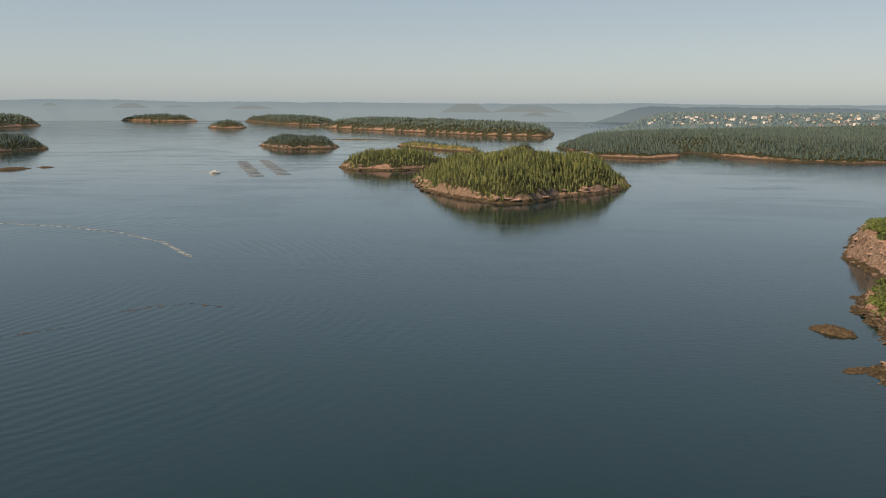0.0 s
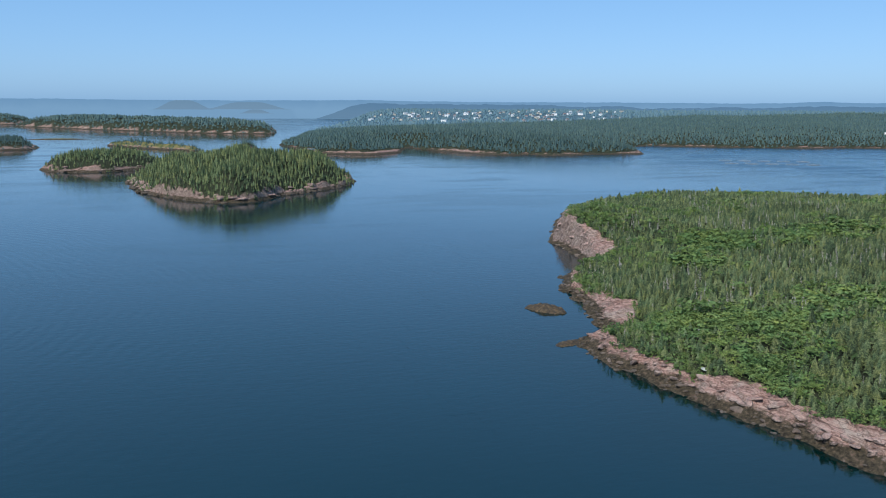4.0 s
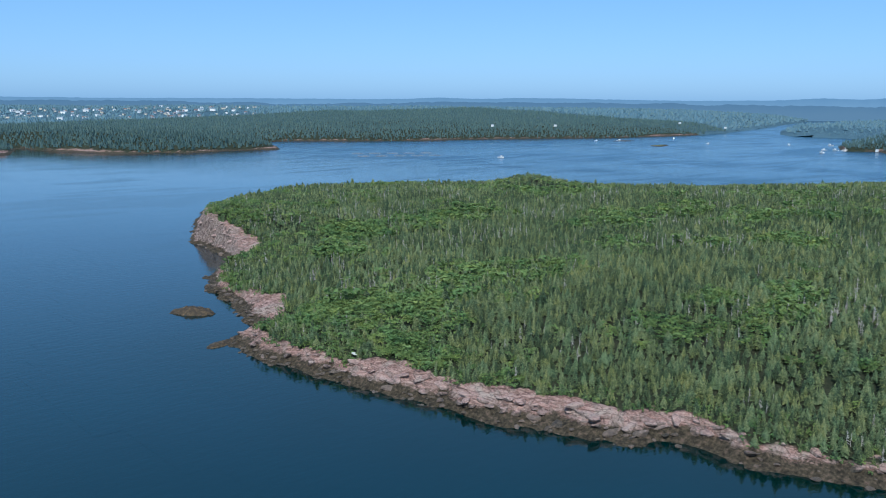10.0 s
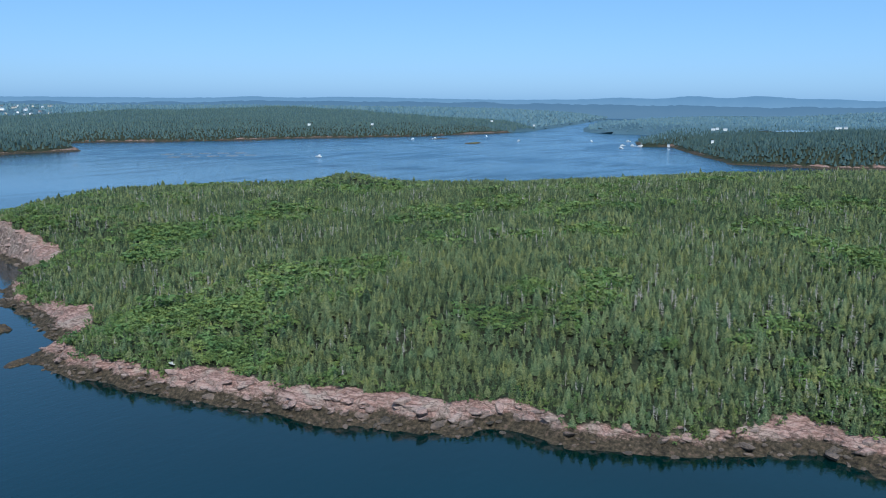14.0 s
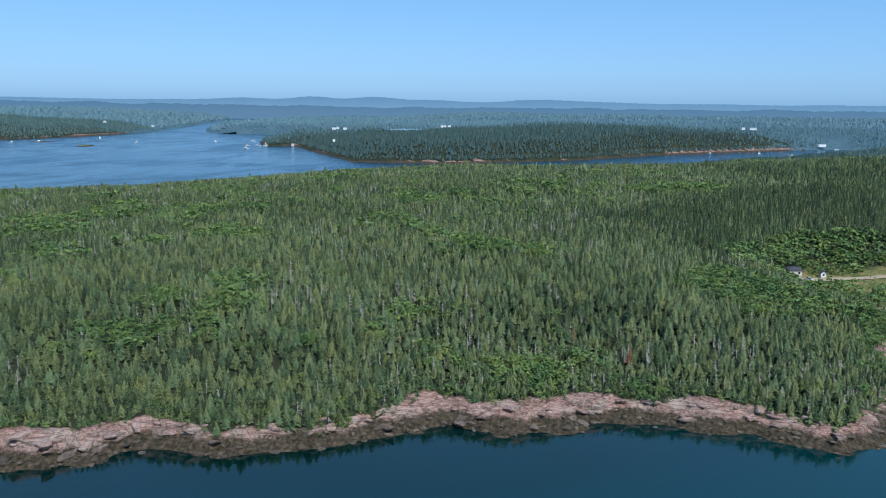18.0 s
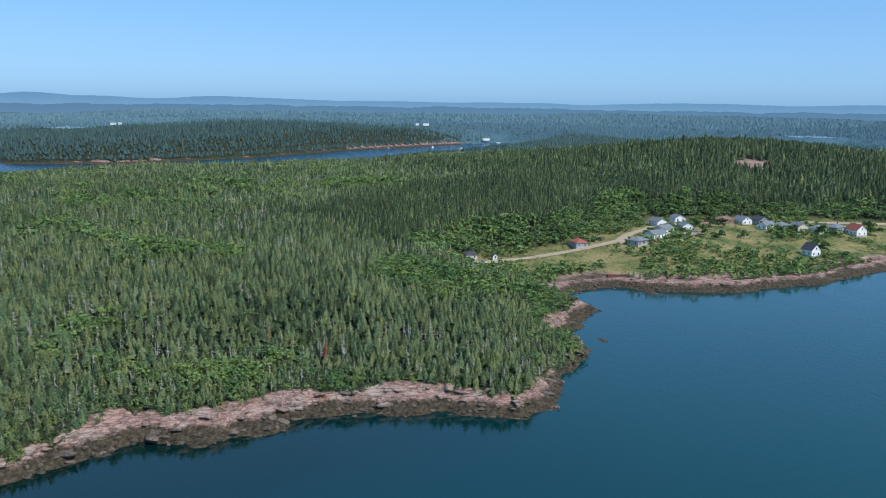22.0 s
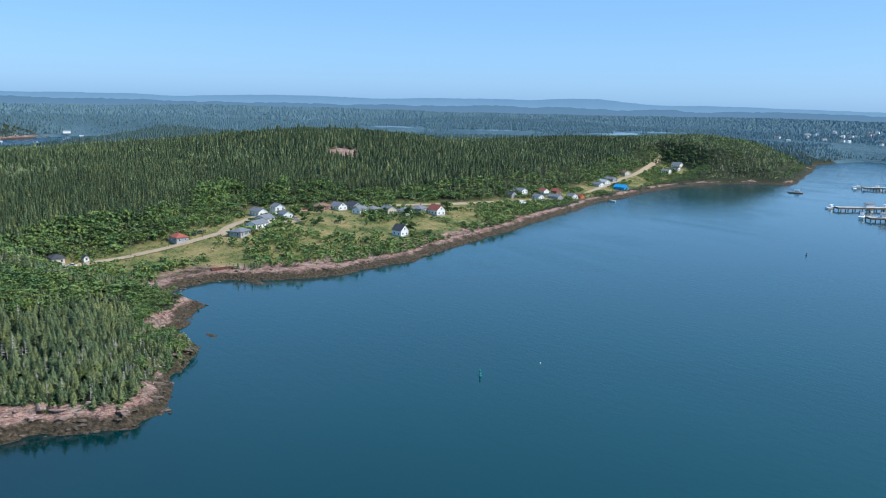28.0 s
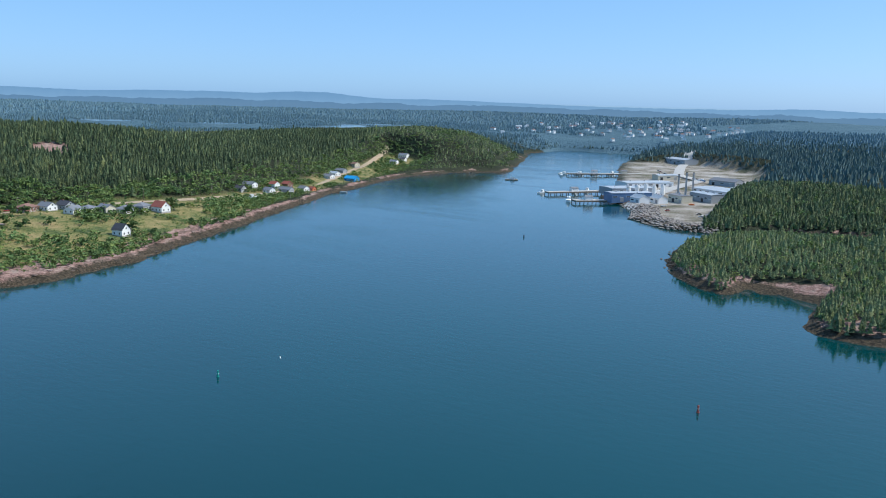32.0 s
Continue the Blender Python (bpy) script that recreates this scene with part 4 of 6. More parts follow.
# woods round the harbour and across the strait
x, y = scatter(-330, 2250, -2050, 1400, 6.8, rng)
ok = ~box(x, y, 140, 1250, -1300, 740) | ((y < -350) & (x < 560) & (x < 0.35 * (-y) + 120))
x, y = x[ok], y[ok]
s = inside_distance(x, y, LAND)
ok = (s > 10) & clear(x, y) & (vnoise(x, y, 170, 63, 3) > np.where(box(x, y, 540, 1170, -2300, -1600), -0.05, -0.62)) & ~((x < 330) & (y > -800))
x, y, s = x[ok], y[ok], s[ok]
z = ground_at(x, y, s)
# the hazier copy takes over with distance from the camera
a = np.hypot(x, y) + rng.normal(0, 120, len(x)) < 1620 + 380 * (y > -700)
for part_of, m, label in ((a & (y > -350), HAZED_SPRUCE_DARK, "dark spruce woods along the strait"), (a & (y <= -350), HAZED_SPRUCE_MID, "bluish hazed spruce woods round the harbour"), (~a, HAZED_SPRUCE_PALE, "spruce woods beyond the harbour head")):
    ok = part_of & (z > 1) & ((m is not HAZED_SPRUCE_PALE) | (rng.uniform(size=len(x)) < 0.7))
    stand("spruce_wood", TINY, x[ok], y[ok], z[ok] - 0.3, rng.normal(5.4 if m is HAZED_SPRUCE_PALE else 6.4, 1.2, ok.sum()), rng.uniform(1.1, 1.6, ok.sum()), m, label, rng)
xs, ys = scatter(0, 330, -800, -350, 2.8, rng)
s = inside_distance(xs, ys, LAND)
sand = np.hypot((xs - 102) / 26, (ys + 440) / 15) < 1
ok = (s > 6 + 4 * vnoise(xs, ys, 15, 61, 2)) & clear(xs, ys) & ~sand
xs, ys, s = xs[ok], ys[ok], s[ok]
zs = ground_at(xs, ys, s)
young = smooth(vnoise(xs, ys, 45, 64, 3), -0.5, 0.1) * (ys > -600) * (ys < -375)
lf = rng.uniform(size=len(xs)) < 0.06 + 0.10 * young
tl = rng.normal(5.2, 1.0, len(xs)) * (1 - 0.28 * young)
tn = np.clip(rng.normal(0.5, 0.18, len(xs)) + 0.6 * young, 0, 1.3)
stand("spruce_wood", SPARSE, xs[~lf], ys[~lf], zs[~lf] - 0.3, tl[~lf], rng.uniform(1.3, 1.8, (~lf).sum()), SPRUCE, "young yellow-green spruces on the wooded point by the harbour", rng, tint=tn[~lf])
stand("broadleaf_wood", LEAFY_FAR, xs[lf], ys[lf], zs[lf] - 0.5, tl[lf] * 0.95, rng.uniform(1.1, 1.6, lf.sum()), LEAF, "yellow-green young broad-leaved trees on the point", rng, tint=tn[lf])

# the north shore
x, y = scatter(230, 2400, 1300, 2500, 8.5, rng)
s = inside_distance(x, y, LAND_N)
ok = s > np.maximum(3, 9 + 17 * vnoise(x, y, 110, 33, 2))
x, y, s = x[ok], y[ok], s[ok]
z = height(x, y, s, 14.0) + hills(x, y) * smooth(s, 0, 120)
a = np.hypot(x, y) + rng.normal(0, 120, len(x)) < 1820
for ok, m, label in ((a, HAZED_SPRUCE_DARK, "spruce woods on the low headland across the bay"), (~a, HAZED_SPRUCE_MID, "distant spruce woods across the bay")):
    stand("spruce_wood", TINY, x[ok], y[ok], z[ok] - 0.3, rng.normal(7.8 if m is HAZED_SPRUCE_DARK else 6.2, 1.3, ok.sum()), rng.uniform(1.2, 1.7, ok.sum()), m, label, rng)
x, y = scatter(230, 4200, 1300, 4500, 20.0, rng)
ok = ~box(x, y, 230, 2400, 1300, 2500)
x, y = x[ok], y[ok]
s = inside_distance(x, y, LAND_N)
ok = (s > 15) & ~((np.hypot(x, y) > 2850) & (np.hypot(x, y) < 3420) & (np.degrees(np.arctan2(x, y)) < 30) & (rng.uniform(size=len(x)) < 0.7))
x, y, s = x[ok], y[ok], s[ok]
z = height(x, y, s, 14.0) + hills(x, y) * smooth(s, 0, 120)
stand("spruce_wood", TINY, x, y, z - 1.5, rng.normal(10, 1.8, len(x)), rng.uniform(2.0, 3.2, len(x)), HAZED_SPRUCE_PALE, "far wooded hills behind the town", rng)
# far land
x, y = scatter(700, 3600, -3400, 1300, 19.0, rng)
ok = ~box(x, y, -330, 2250, -2050, 1400)
x, y = x[ok], y[ok]
s = inside_distance(x, y, LAND)
ok = (s > 25) & clear(x, y)
x, y, s = x[ok], y[ok], s[ok]
z = ground_at(x, y, s)
ok = z > 2
stand("spruce_wood", TINY, x[ok], y[ok], z[ok] - 1.5, rng.normal(7, 1.4, ok.sum()), rng.uniform(2.0, 3.2, ok.sum()), HAZED_SPRUCE_PALE, "distant wooded hills", rng)
# islands
for poly, top, woods in ISLES:
    if woods == 0:
        continue
    lo, hi = poly.min(0), poly.max(0)
    d = float(np.hypot(*poly.mean(0)))
    x, y = scatter(lo[0], hi[0], lo[1], hi[1], 3.8 if d < 1100 else 5.5 if d < 2400 else 14.0, rng)
    s = inside_distance(x, y, poly)
    ok = (s > (4 if d < 1400 else 2) + 7 * vnoise(x, y, 20, 62, 2)) & (rng.uniform(size=len(x)) < woods)
    x, y, s = x[ok], y[ok], s[ok]
    t = rng.normal(8.2 if d < 2400 else 9, 1.5, len(x)) * (0.6 + 0.4 * smooth(s, 10, 40))
    stand("spruce_wood", COARSE if d < 1500 else TINY, x, y, isle_height(x, y, s, top) - 0.3, t, rng.uniform(1.1, 1.5, len(x)) * (1 if d < 2400 else 1.6), SPRUCE if d < 1500 else HAZED_SPRUCE_DARK if d < 2600 else HAZED_SPRUCE_MID, "spruce woods on the island", rng)


# ---- ways to build things ----
def part(name, bm, material, parent, label=""):
    me = bpy.data.meshes.new(name)
    bm.to_mesh(me)
    bm.free()
    me.materials.append(material)
    ob = new(name, me)
    ob.parent = parent
    return tagged(ob, label)


def add_box(bm, x0, x1, y0, y1, z0, z1):
    v = [bm.verts.new((x, y, z)) for z in (z0, z1) for x, y in ((x0, y0), (x1, y0), (x1, y1), (x0, y1))]
    for q in ((3, 2, 1, 0), (4, 5, 6, 7), (0, 1, 5, 4), (1, 2, 6, 5), (2, 3, 7, 6), (3, 0, 4, 7)):
        bm.faces.new([v[i] for i in q])
    return bm


def boxed(*sizes):
    bm = bmesh.new()
    for s in sizes:
        add_box(bm, *s)
    return bm


def add_tube(bm, a, b, r0, r1, sides=8):
    a, b = Vector(a), Vector(b)
    q = (b - a).to_track_quat("Z", "Y")
    ring = [[bm.verts.new(p + q @ Vector((r * math.cos(6.2832 * k / sides), r * math.sin(6.2832 * k / sides), 0))) for k in range(sides)] for p, r in ((a, r0), (b, r1))]
    for k in range(sides):
        j = (k + 1) % sides
        bm.faces.new((ring[0][k], ring[0][j], ring[1][j], ring[1][k]))
    bm.faces.new(ring[0][::-1])
    bm.faces.new(ring[1])
    return bm


def tube(a, b, r0, r1=None, sides=8):
    return add_tube(bmesh.new(), a, b, r0, r0 if r1 is None else r1, sides)


def level_at(x, y):
    return float(ground_at(np.array([x]), np.array([y]))[0])


def place(name, x, y, turn, z=None, drop=0.4):
    ob = new(name)
    ob.location, ob.rotation_euler = (x, y, level_at(x, y) - drop if z is None else z), (0, 0, radians(turn))
    return ob


WHITE = plain("white_clapboard", (0.83, 0.82, 0.80), 0.6, 0, 0.10)
CREAM = plain("cream_siding", (0.62, 0.56, 0.44), 0.6, 0, 0.15)
GREY_WALL = plain("grey_siding", (0.33, 0.35, 0.37), 0.65, 0, 0.15)
BROWN_WALL = plain("brown_siding", (0.22, 0.12, 0.08), 0.7, 0, 0.2)
BLUE_WALL = plain("blue_cladding", (0.11, 0.19, 0.33), 0.45, 0.1, 0.18)
SLATE = plain("grey_shingles", (0.17, 0.18, 0.20), 0.8, 0, 0.25)
DARK_ROOF = plain("dark_shingles", (0.06, 0.06, 0.07), 0.85, 0, 0.3)
RED_ROOF = plain("red_shingles", (0.32, 0.09, 0.06), 0.8, 0, 0.25)
BROWN_ROOF = plain("brown_shingles", (0.22, 0.12, 0.09), 0.8, 0, 0.25)
BRIGHT_BLUE = plain("bright_blue_paint", (0.02, 0.30, 0.62), 0.5, 0, 0.15)
ORANGE = plain("orange_paint", (0.65, 0.18, 0.06), 0.6)
TRIM = plain("white_trim", (0.78, 0.78, 0.76), 0.5, 0, 0.08)
STEEL = plain("grey_steel", (0.42, 0.43, 0.44), 0.45, 0.6, 0.2)
PALE_ROOF = plain("pale_metal_roof", (0.46, 0.48, 0.50), 0.45, 0.2, 0.15)
CONCRETE = plain("concrete", (0.42, 0.40, 0.37), 0.9, 0, 0.2, 0.4)
TIMBER = plain("weathered_timber", (0.20, 0.16, 0.12), 0.9, 0, 0.3)
RUST = plain("rusty_steel", (0.19, 0.075, 0.045), 0.9, 0.1, 0.35)
BLACK = plain("black_plastic", (0.02, 0.02, 0.022), 0.5)
GREEN_PAINT = plain("green_buoy_paint", (0.02, 0.30, 0.24), 0.4)
RED_PAINT = plain("red_buoy_paint", (0.42, 0.06, 0.035), 0.45)
NET = plain("dark_net", (0.04, 0.045, 0.04), 0.9)
GRAVEL = plain("gravel_road", (0.38, 0.29, 0.195), 0.95, 0, 0.25, 0.3)
PALE_STONE = plain("pale_stone", (0.62, 0.59, 0.55), 0.85, 0, 0.2)
CARS = [plain("car_paint_" + n, c, 0.3, 0.2, 0.08) for n, c in (("white", (0.75, 0.75, 0.75)), ("dark", (0.04, 0.05, 0.06)), ("red", (0.4, 0.05, 0.04)), ("silver", (0.45, 0.46, 0.48)))]


def make_glass():
    m = Mat("window_glass", 0.08, 0.0, 0.8)
    m.color(m.ramp(m.noise(0.6), [(0.3, (0.02, 0.03, 0.04)), (0.7, (0.05, 0.06, 0.07))]))
    return m.m


GLASS = make_glass()


def add_window(house, x, y, z, w, h, side):
    """A framed pane on the wall that faces +-x or +-y."""
    d = 0.07
    if side in ("+y", "-y"):
        s = 1 if side == "+y" else -1
        f = boxed((x - w / 2 - 0.1, x + w / 2 + 0.1, *sorted((y, y + s * d)), z - 0.1, z + h + 0.1))
        g = boxed((x - w / 2, x + w / 2, *sorted((y + s * d * 0.5, y + s * (d + 0.02))), z, z + h))
    else:
        s = 1 if side == "+x" else -1
        f = boxed((*sorted((x, x + s * d)), y - w / 2 - 0.1, y + w / 2 + 0.1, z - 0.1, z + h + 0.1))
        g = boxed((*sorted((x + s * d * 0.5, x + s * (d + 0.02))), y - w / 2, y + w / 2, z, z + h))
    frame_part = part("window", f, TRIM, house)
    part("pane", g, GLASS, frame_part)


def gable_walls(L, W, H, R, base=-1.2):
    """Four walls with two gables under a ridge along x."""
    bm = bmesh.new()
    x, y = L / 2, W / 2
    lo = [bm.verts.new(p) for p in ((-x, -y, base), (x, -y, base), (x, y, base), (-x, y, base))]
    hi = [bm.verts.new(p) for p in ((-x, -y, H), (x, -y, H), (x, y, H), (-x, y, H))]
    a, b = bm.verts.new((-x, 0, H + R)), bm.verts.new((x, 0, H + R))
    bm.faces.new((lo[0], lo[1], hi[1], hi[0]))
    bm.faces.new((lo[2], lo[3], hi[3], hi[2]))
    bm.faces.new((lo[1], lo[2], hi[2], b, hi[1]))
    bm.faces.new((lo[3], lo[0], hi[0], a, hi[3]))
    bm.faces.new((hi[0], hi[1], b, a))
    bm.faces.new((hi[2], hi[3], a, b))
    return bm


def gable_roof(L, W, H, R, over=0.45, thick=0.22):
    bm = bmesh.new()
    k = R / (W / 2)
    for s in (1, -1):
        y1 = s * (W / 2 + over)
        z1 = H - over * k
        v = []
        for dz in (0.03, thick):
            v += [bm.verts.new(p) for p in ((-L / 2 - over, 0, H + R + dz), (L / 2 + over, 0, H + R + dz), (L / 2 + over, y1, z1 + dz), (-L / 2 - over, y1, z1 + dz))]
        for q in ((0, 1, 2, 3), (7, 6, 5, 4), (0, 4, 5, 1), (1, 5, 6, 2), (2, 6, 7, 3), (3, 7, 4, 0)):
            bm.faces.new([v[i] for i in q])
    bmesh.ops.recalc_face_normals(bm, faces=bm.faces)
    return bm


def hip_roof(L, W, H, R, over=0.5):
    bm = bmesh.new()
    x, y = L / 2 + over, W / 2 + over
    e = [bm.verts.new(p) for p in ((-x, -y, H - 0.1), (x, -y, H - 0.1), (x, y, H - 0.1), (-x, y, H - 0.1))]
    t = [bm.verts.new(p) for p in ((-x, -y, H + 0.1), (x, -y, H + 0.1), (x, y, H + 0.1), (-x, y, H + 0.1))]
    r = max(0.1, x - y)
    a, b = bm.verts.new((-r, 0, H + R)), bm.verts.new((r, 0, H + R))
    bm.faces.new(e[::-1])
    for k in range(4):
        j = (k + 1) % 4
        bm.faces.new((e[k], e[j], t[j], t[k]))
    bm.faces.new((t[0], t[1], b, a))
    bm.faces.new((t[2], t[3], a, b))
    bm.faces.new((t[1], t[2], b))
    bm.faces.new((t[3], t[0], a))
    return bm


def house(x, y, turn, L, W, H, R, wall, roof, label, hip=False, chimney=True, storeys=1, z=None, group=""):
    h = place("house", x, y, turn, z, 0.3)
    part("wall", boxed((-L / 2, L / 2, -W / 2, W / 2, -1.2, H)) if hip else gable_walls(L, W, H, R), wall, h)
    part("roof", hip_roof(L, W, H, R) if hip else gable_roof(L, W, H, R), roof, h)
    part("foundation", boxed((-L / 2 - 0.08, L / 2 + 0.08, -W / 2 - 0.08, W / 2 + 0.08, -1.4, 0.35)), CONCRETE, h)
    for k in range(storeys):
        for i in range(max(2, int(L / 3.2))):
            px = -L / 2 + L * (i + 0.5) / max(2, int(L / 3.2))
            for side, py in (("+y", W / 2), ("-y", -W / 2)):
                if not (i == 0 and k == 0 and side == "-y"):
                    add_window(h, px, py, 0.95 + 2.6 * k, 1.0, 1.25, side)
        for side, px in (("+x", L / 2), ("-x", -L / 2)):
            for py in ((-W / 4, W / 4) if W > 6 else (0,)):
                add_window(h, px, py, 0.95 + 2.6 * k, 0.9, 1.25, side)
    if not hip and R > 2.2:
        for side, px in (("+x", L / 2), ("-x", -L / 2)):
            add_window(h, px, 0, H + 0.2, 0.9, 1.1, side)
    px = -L / 2 + L * 0.5 / max(2, int(L / 3.2))
    d = part("door", boxed((px - 0.5, px + 0.5, -W / 2 - 0.09, -W / 2 + 0.02, 0.36, 2.4)), BROWN_WALL, h)
    part("handle", boxed((px + 0.33, px + 0.41, -W / 2 - 0.15, -W / 2 - 0.08, 1.25, 1.4)), STEEL, d)
    if chimney:
        part("chimney", boxed((L * 0.18, L * 0.18 + 0.7, -0.35, 0.35, H + R * 0.5, H + R + 0.9)), BROWN_ROOF, h)
    return tagged(h, label, "house", group)


def drape(name, points, width, material, label, lift=0.35, step=4.0):
    """A road that follows the ground, with a worn edge."""
    p = rough_line(points, step, 0.0, 1, closed=False)
    d = np.gradient(p, axis=0)
    d /= np.linalg.norm(d, axis=1, keepdims=True) + 1e-9
    nrm = np.stack([-d[:, 1], d[:, 0]], 1)
    rows = []
    for k in (-1.0, -0.5, 0, 0.5, 1.0):
        w = width / 2 * k * (1 + 0.12 * vnoise(p[:, 0] + 31 * k, p[:, 1], 9, 5, 2))
        q = p + nrm * np.asarray(w)[:, None]
        rows.append(np.concatenate([q, (ground_at(q[:, 0], q[:, 1]) - 0.5 + lift + 0.12 * (1 - k * k))[:, None]], 1))
    n = len(p)
    i = np.arange(n - 1)
    f = np.concatenate([np.stack([i + r * n, i + 1 + r * n, i + 1 + (r + 1) * n, i + (r + 1) * n], 1) for r in range(4)])
    tagged(new(name, mesh_of(name, np.concatenate(rows), f, material, True)), label, "road", kind="structure")


# ---- the village ----
drape("road", ROAD, 5.6, GRAVEL, "pale gravel road along the foot of the wooded hill")
drape("road", [(488, -196), (494, -214), (503, -240), (512, -262)], 9.0, GRAVEL, "gravel yard beside the long low house")
VILLAGE = "village houses"
house(469, -99, 3, 8, 6.5, 2.9, 1.7, CREAM, DARK_ROOF, "small cream house with a dark hipped roof at the road end", True, False, group=VILLAGE)
house(471, -114, 3, 3.4, 2.8, 2.3, 1.3, WHITE, DARK_ROOF, "small white shed with a dark gabled roof beside the road", False, False, group=VILLAGE)
house(491, -172, 6, 9.5, 7.5, 2.9, 2.2, GREY_WALL, RED_ROOF, "grey house with a faded red hipped roof by the road", True, group=VILLAGE)
house(483, -207, -58, 11, 8, 2.8, 1.9, GREY_WALL, SLATE, "long low house with a grey hipped roof, near section", True, False, group=VILLAGE)
house(496, -224, -58, 14, 8, 2.9, 1.9, WHITE, SLATE, "long low white house with a grey gabled roof", False, True, group=VILLAGE)
house(512, -237, -58, 11, 8, 3.2, 2.2, WHITE, SLATE, "white house with a grey roof beside the parked cars", False, True, group=VILLAGE)
house(545, -248, 9, 11, 7.5, 3.3, 2.2, WHITE, SLATE, "white gabled house above the road bend", False, True, group=VILLAGE)
house(548, -264, -2, 9, 7.5, 5.4, 2.0, WHITE, SLATE, "tall two-storey white house with a grey roof", False, True, 2, group=VILLAGE)
house(526, -259, -2, 9, 7, 3.0, 2.0, WHITE, SLATE, "low white house with a grey roof among bushes", False, True, group=VILLAGE)
house(552, -301, -65, 13, 9, 3.0, 2.4, BROWN_WALL, BROWN_ROOF, "brown house with a brown hipped roof", True, group=VILLAGE)
house(549, -314, 9, 10, 8, 3.2, 2.4, WHITE, SLATE, "white house with a grey gabled roof", False, True, group=VILLAGE)
house(547, -326, 6, 10, 8, 3.2, 2.5, GREY_WALL, DARK_ROOF, "grey house with a dark gabled roof", False, True, group=VILLAGE)
house(530, -321, -62, 12, 7, 2.8, 2.0, WHITE, SLATE, "low white bungalow with a grey roof and a deck", False, False, group=VILLAGE)
house(532, -333, -62, 10, 8, 2.9, 1.9, WHITE, SLATE, "white bungalow with a grey hipped roof", True, False, group=VILLAGE)
house(529, -345, 3, 10, 8, 3.4, 2.2, CREAM, SLATE, "cream house with a grey roof and an open porch", False, True, group=VILLAGE)
house(526, -358, -62, 13, 8, 2.9, 2.0, WHITE, SLATE, "long white bungalow with a wide grey roof", True, True, group=VILLAGE)
house(530, -374, -62, 12, 9, 3.2, 2.3, GREY_WALL, SLATE, "grey house with a broad grey roof", True, True, group=VILLAGE)
house(521, -384, 3, 11, 8, 3.9, 3.6, WHITE, RED_ROOF, "white house with a steep red-brown roof and tall gable", False, True, group=VILLAGE)
house(463, -311, 9, 8.5, 6.8, 3.9, 3.4, WHITE, DARK_ROOF, "white one-and-a-half storey house alone in the meadow", False, False, group=VILLAGE)
SHORE_ROW = "houses along the shore road"
for hx, hy, turn, L, W, H, R, wall, roof, label in (
        (584, -516, 8, 8, 7, 3, 2.2, GREY_WALL, DARK_ROOF, "dark grey house by the shore road"), (596, -538, 8, 12, 8, 3, 2, WHITE, SLATE, "white bungalow by the shore road"),
        (576, -543, 0, 9, 7, 3, 2, WHITE, SLATE, "white house with a grey roof near the shore"), (597, -570, 0, 8, 7, 4.6, 2.2, WHITE, RED_ROOF, "white house with a red roof"),
        (600, -590, 0, 8, 7, 4, 2.2, BROWN_WALL, RED_ROOF, "brown house with a red roof"), (577, -566, 8, 12, 7, 3, 2, GREY_WALL, SLATE, "grey bungalow near the shore"),
        (582, -594, -4, 9, 7, 3, 2, WHITE, SLATE, "white house close to the beach"), (580, -604, -4, 6, 5, 2.6, 1.6, ORANGE, RED_ROOF, "small orange shed by the beach"),
        (637, -690, 0, 11, 8, 3, 2, WHITE, SLATE, "white house above the road"), (652, -716, -4, 11, 8, 3, 2, WHITE, PALE_ROOF, "white house with a pale roof"),
        (668, -745, 4, 12, 8, 3, 2, GREY_WALL, SLATE, "grey house above the road"), (702, -806, -4, 14, 9, 3.4, 2, CREAM, BROWN_ROOF, "cream building with a brown roof"),
        (617, -705, 4, 14, 9, 3.6, 2.6, BRIGHT_BLUE, BRIGHT_BLUE, "bright blue painted house by the water"), (705, -892, 8, 10, 8, 3, 2, WHITE, SLATE, "white house by the trees"),
        (730, -946, 8, 13, 9, 4, 2.4, WHITE, SLATE, "white house at the top of the road"), (715, -925, 8, 8, 7, 3, 2, WHITE, DARK_ROOF, "small white house with a dark roof")):
    house(hx, hy, turn, L, W, H, R, wall, roof, label, False, L > 8, group=SHORE_ROW)


def make_car(x, y, turn, paint, label):
    c = place("car", x, y, turn, drop=0.05)
    bm = boxed((-2.2, 2.2, -0.88, 0.88, 0.32, 0.92))
    bmesh.ops.bevel(bm, geom=bm.edges[:], offset=0.14, segments=2, affect="EDGES")
    body = part("body", bm, paint, c)
    bm = bmesh.new()
    v = [bm.verts.new(p) for p in ((-1.6, -0.78, 0.9), (1.15, -0.78, 0.9), (1.15, 0.78, 0.9), (-1.6, 0.78, 0.9), (-1.1, -0.64, 1.45), (0.5, -0.64, 1.45), (0.5, 0.64, 1.45), (-1.1, 0.64, 1.45))]
    for q in ((4, 5, 6, 7), (0, 1, 5, 4), (1, 2, 6, 5), (2, 3, 7, 6), (3, 0, 4, 7)):
        bm.faces.new([v[i] for i in q])
    part("cabin", bm, GLASS, c)
    part("roof", boxed((-1.05, 0.45, -0.62, 0.62, 1.452, 1.5)), paint, c)
    for wx in (-1.4, 1.4):
        for wy in (-0.82, 0.82):
            w = part("wheel", tube((wx, wy - 0.12, 0.32), (wx, wy + 0.12, 0.32), 0.33, sides=10), BLACK, c)
    return tagged(c, label, "car", "parked cars")


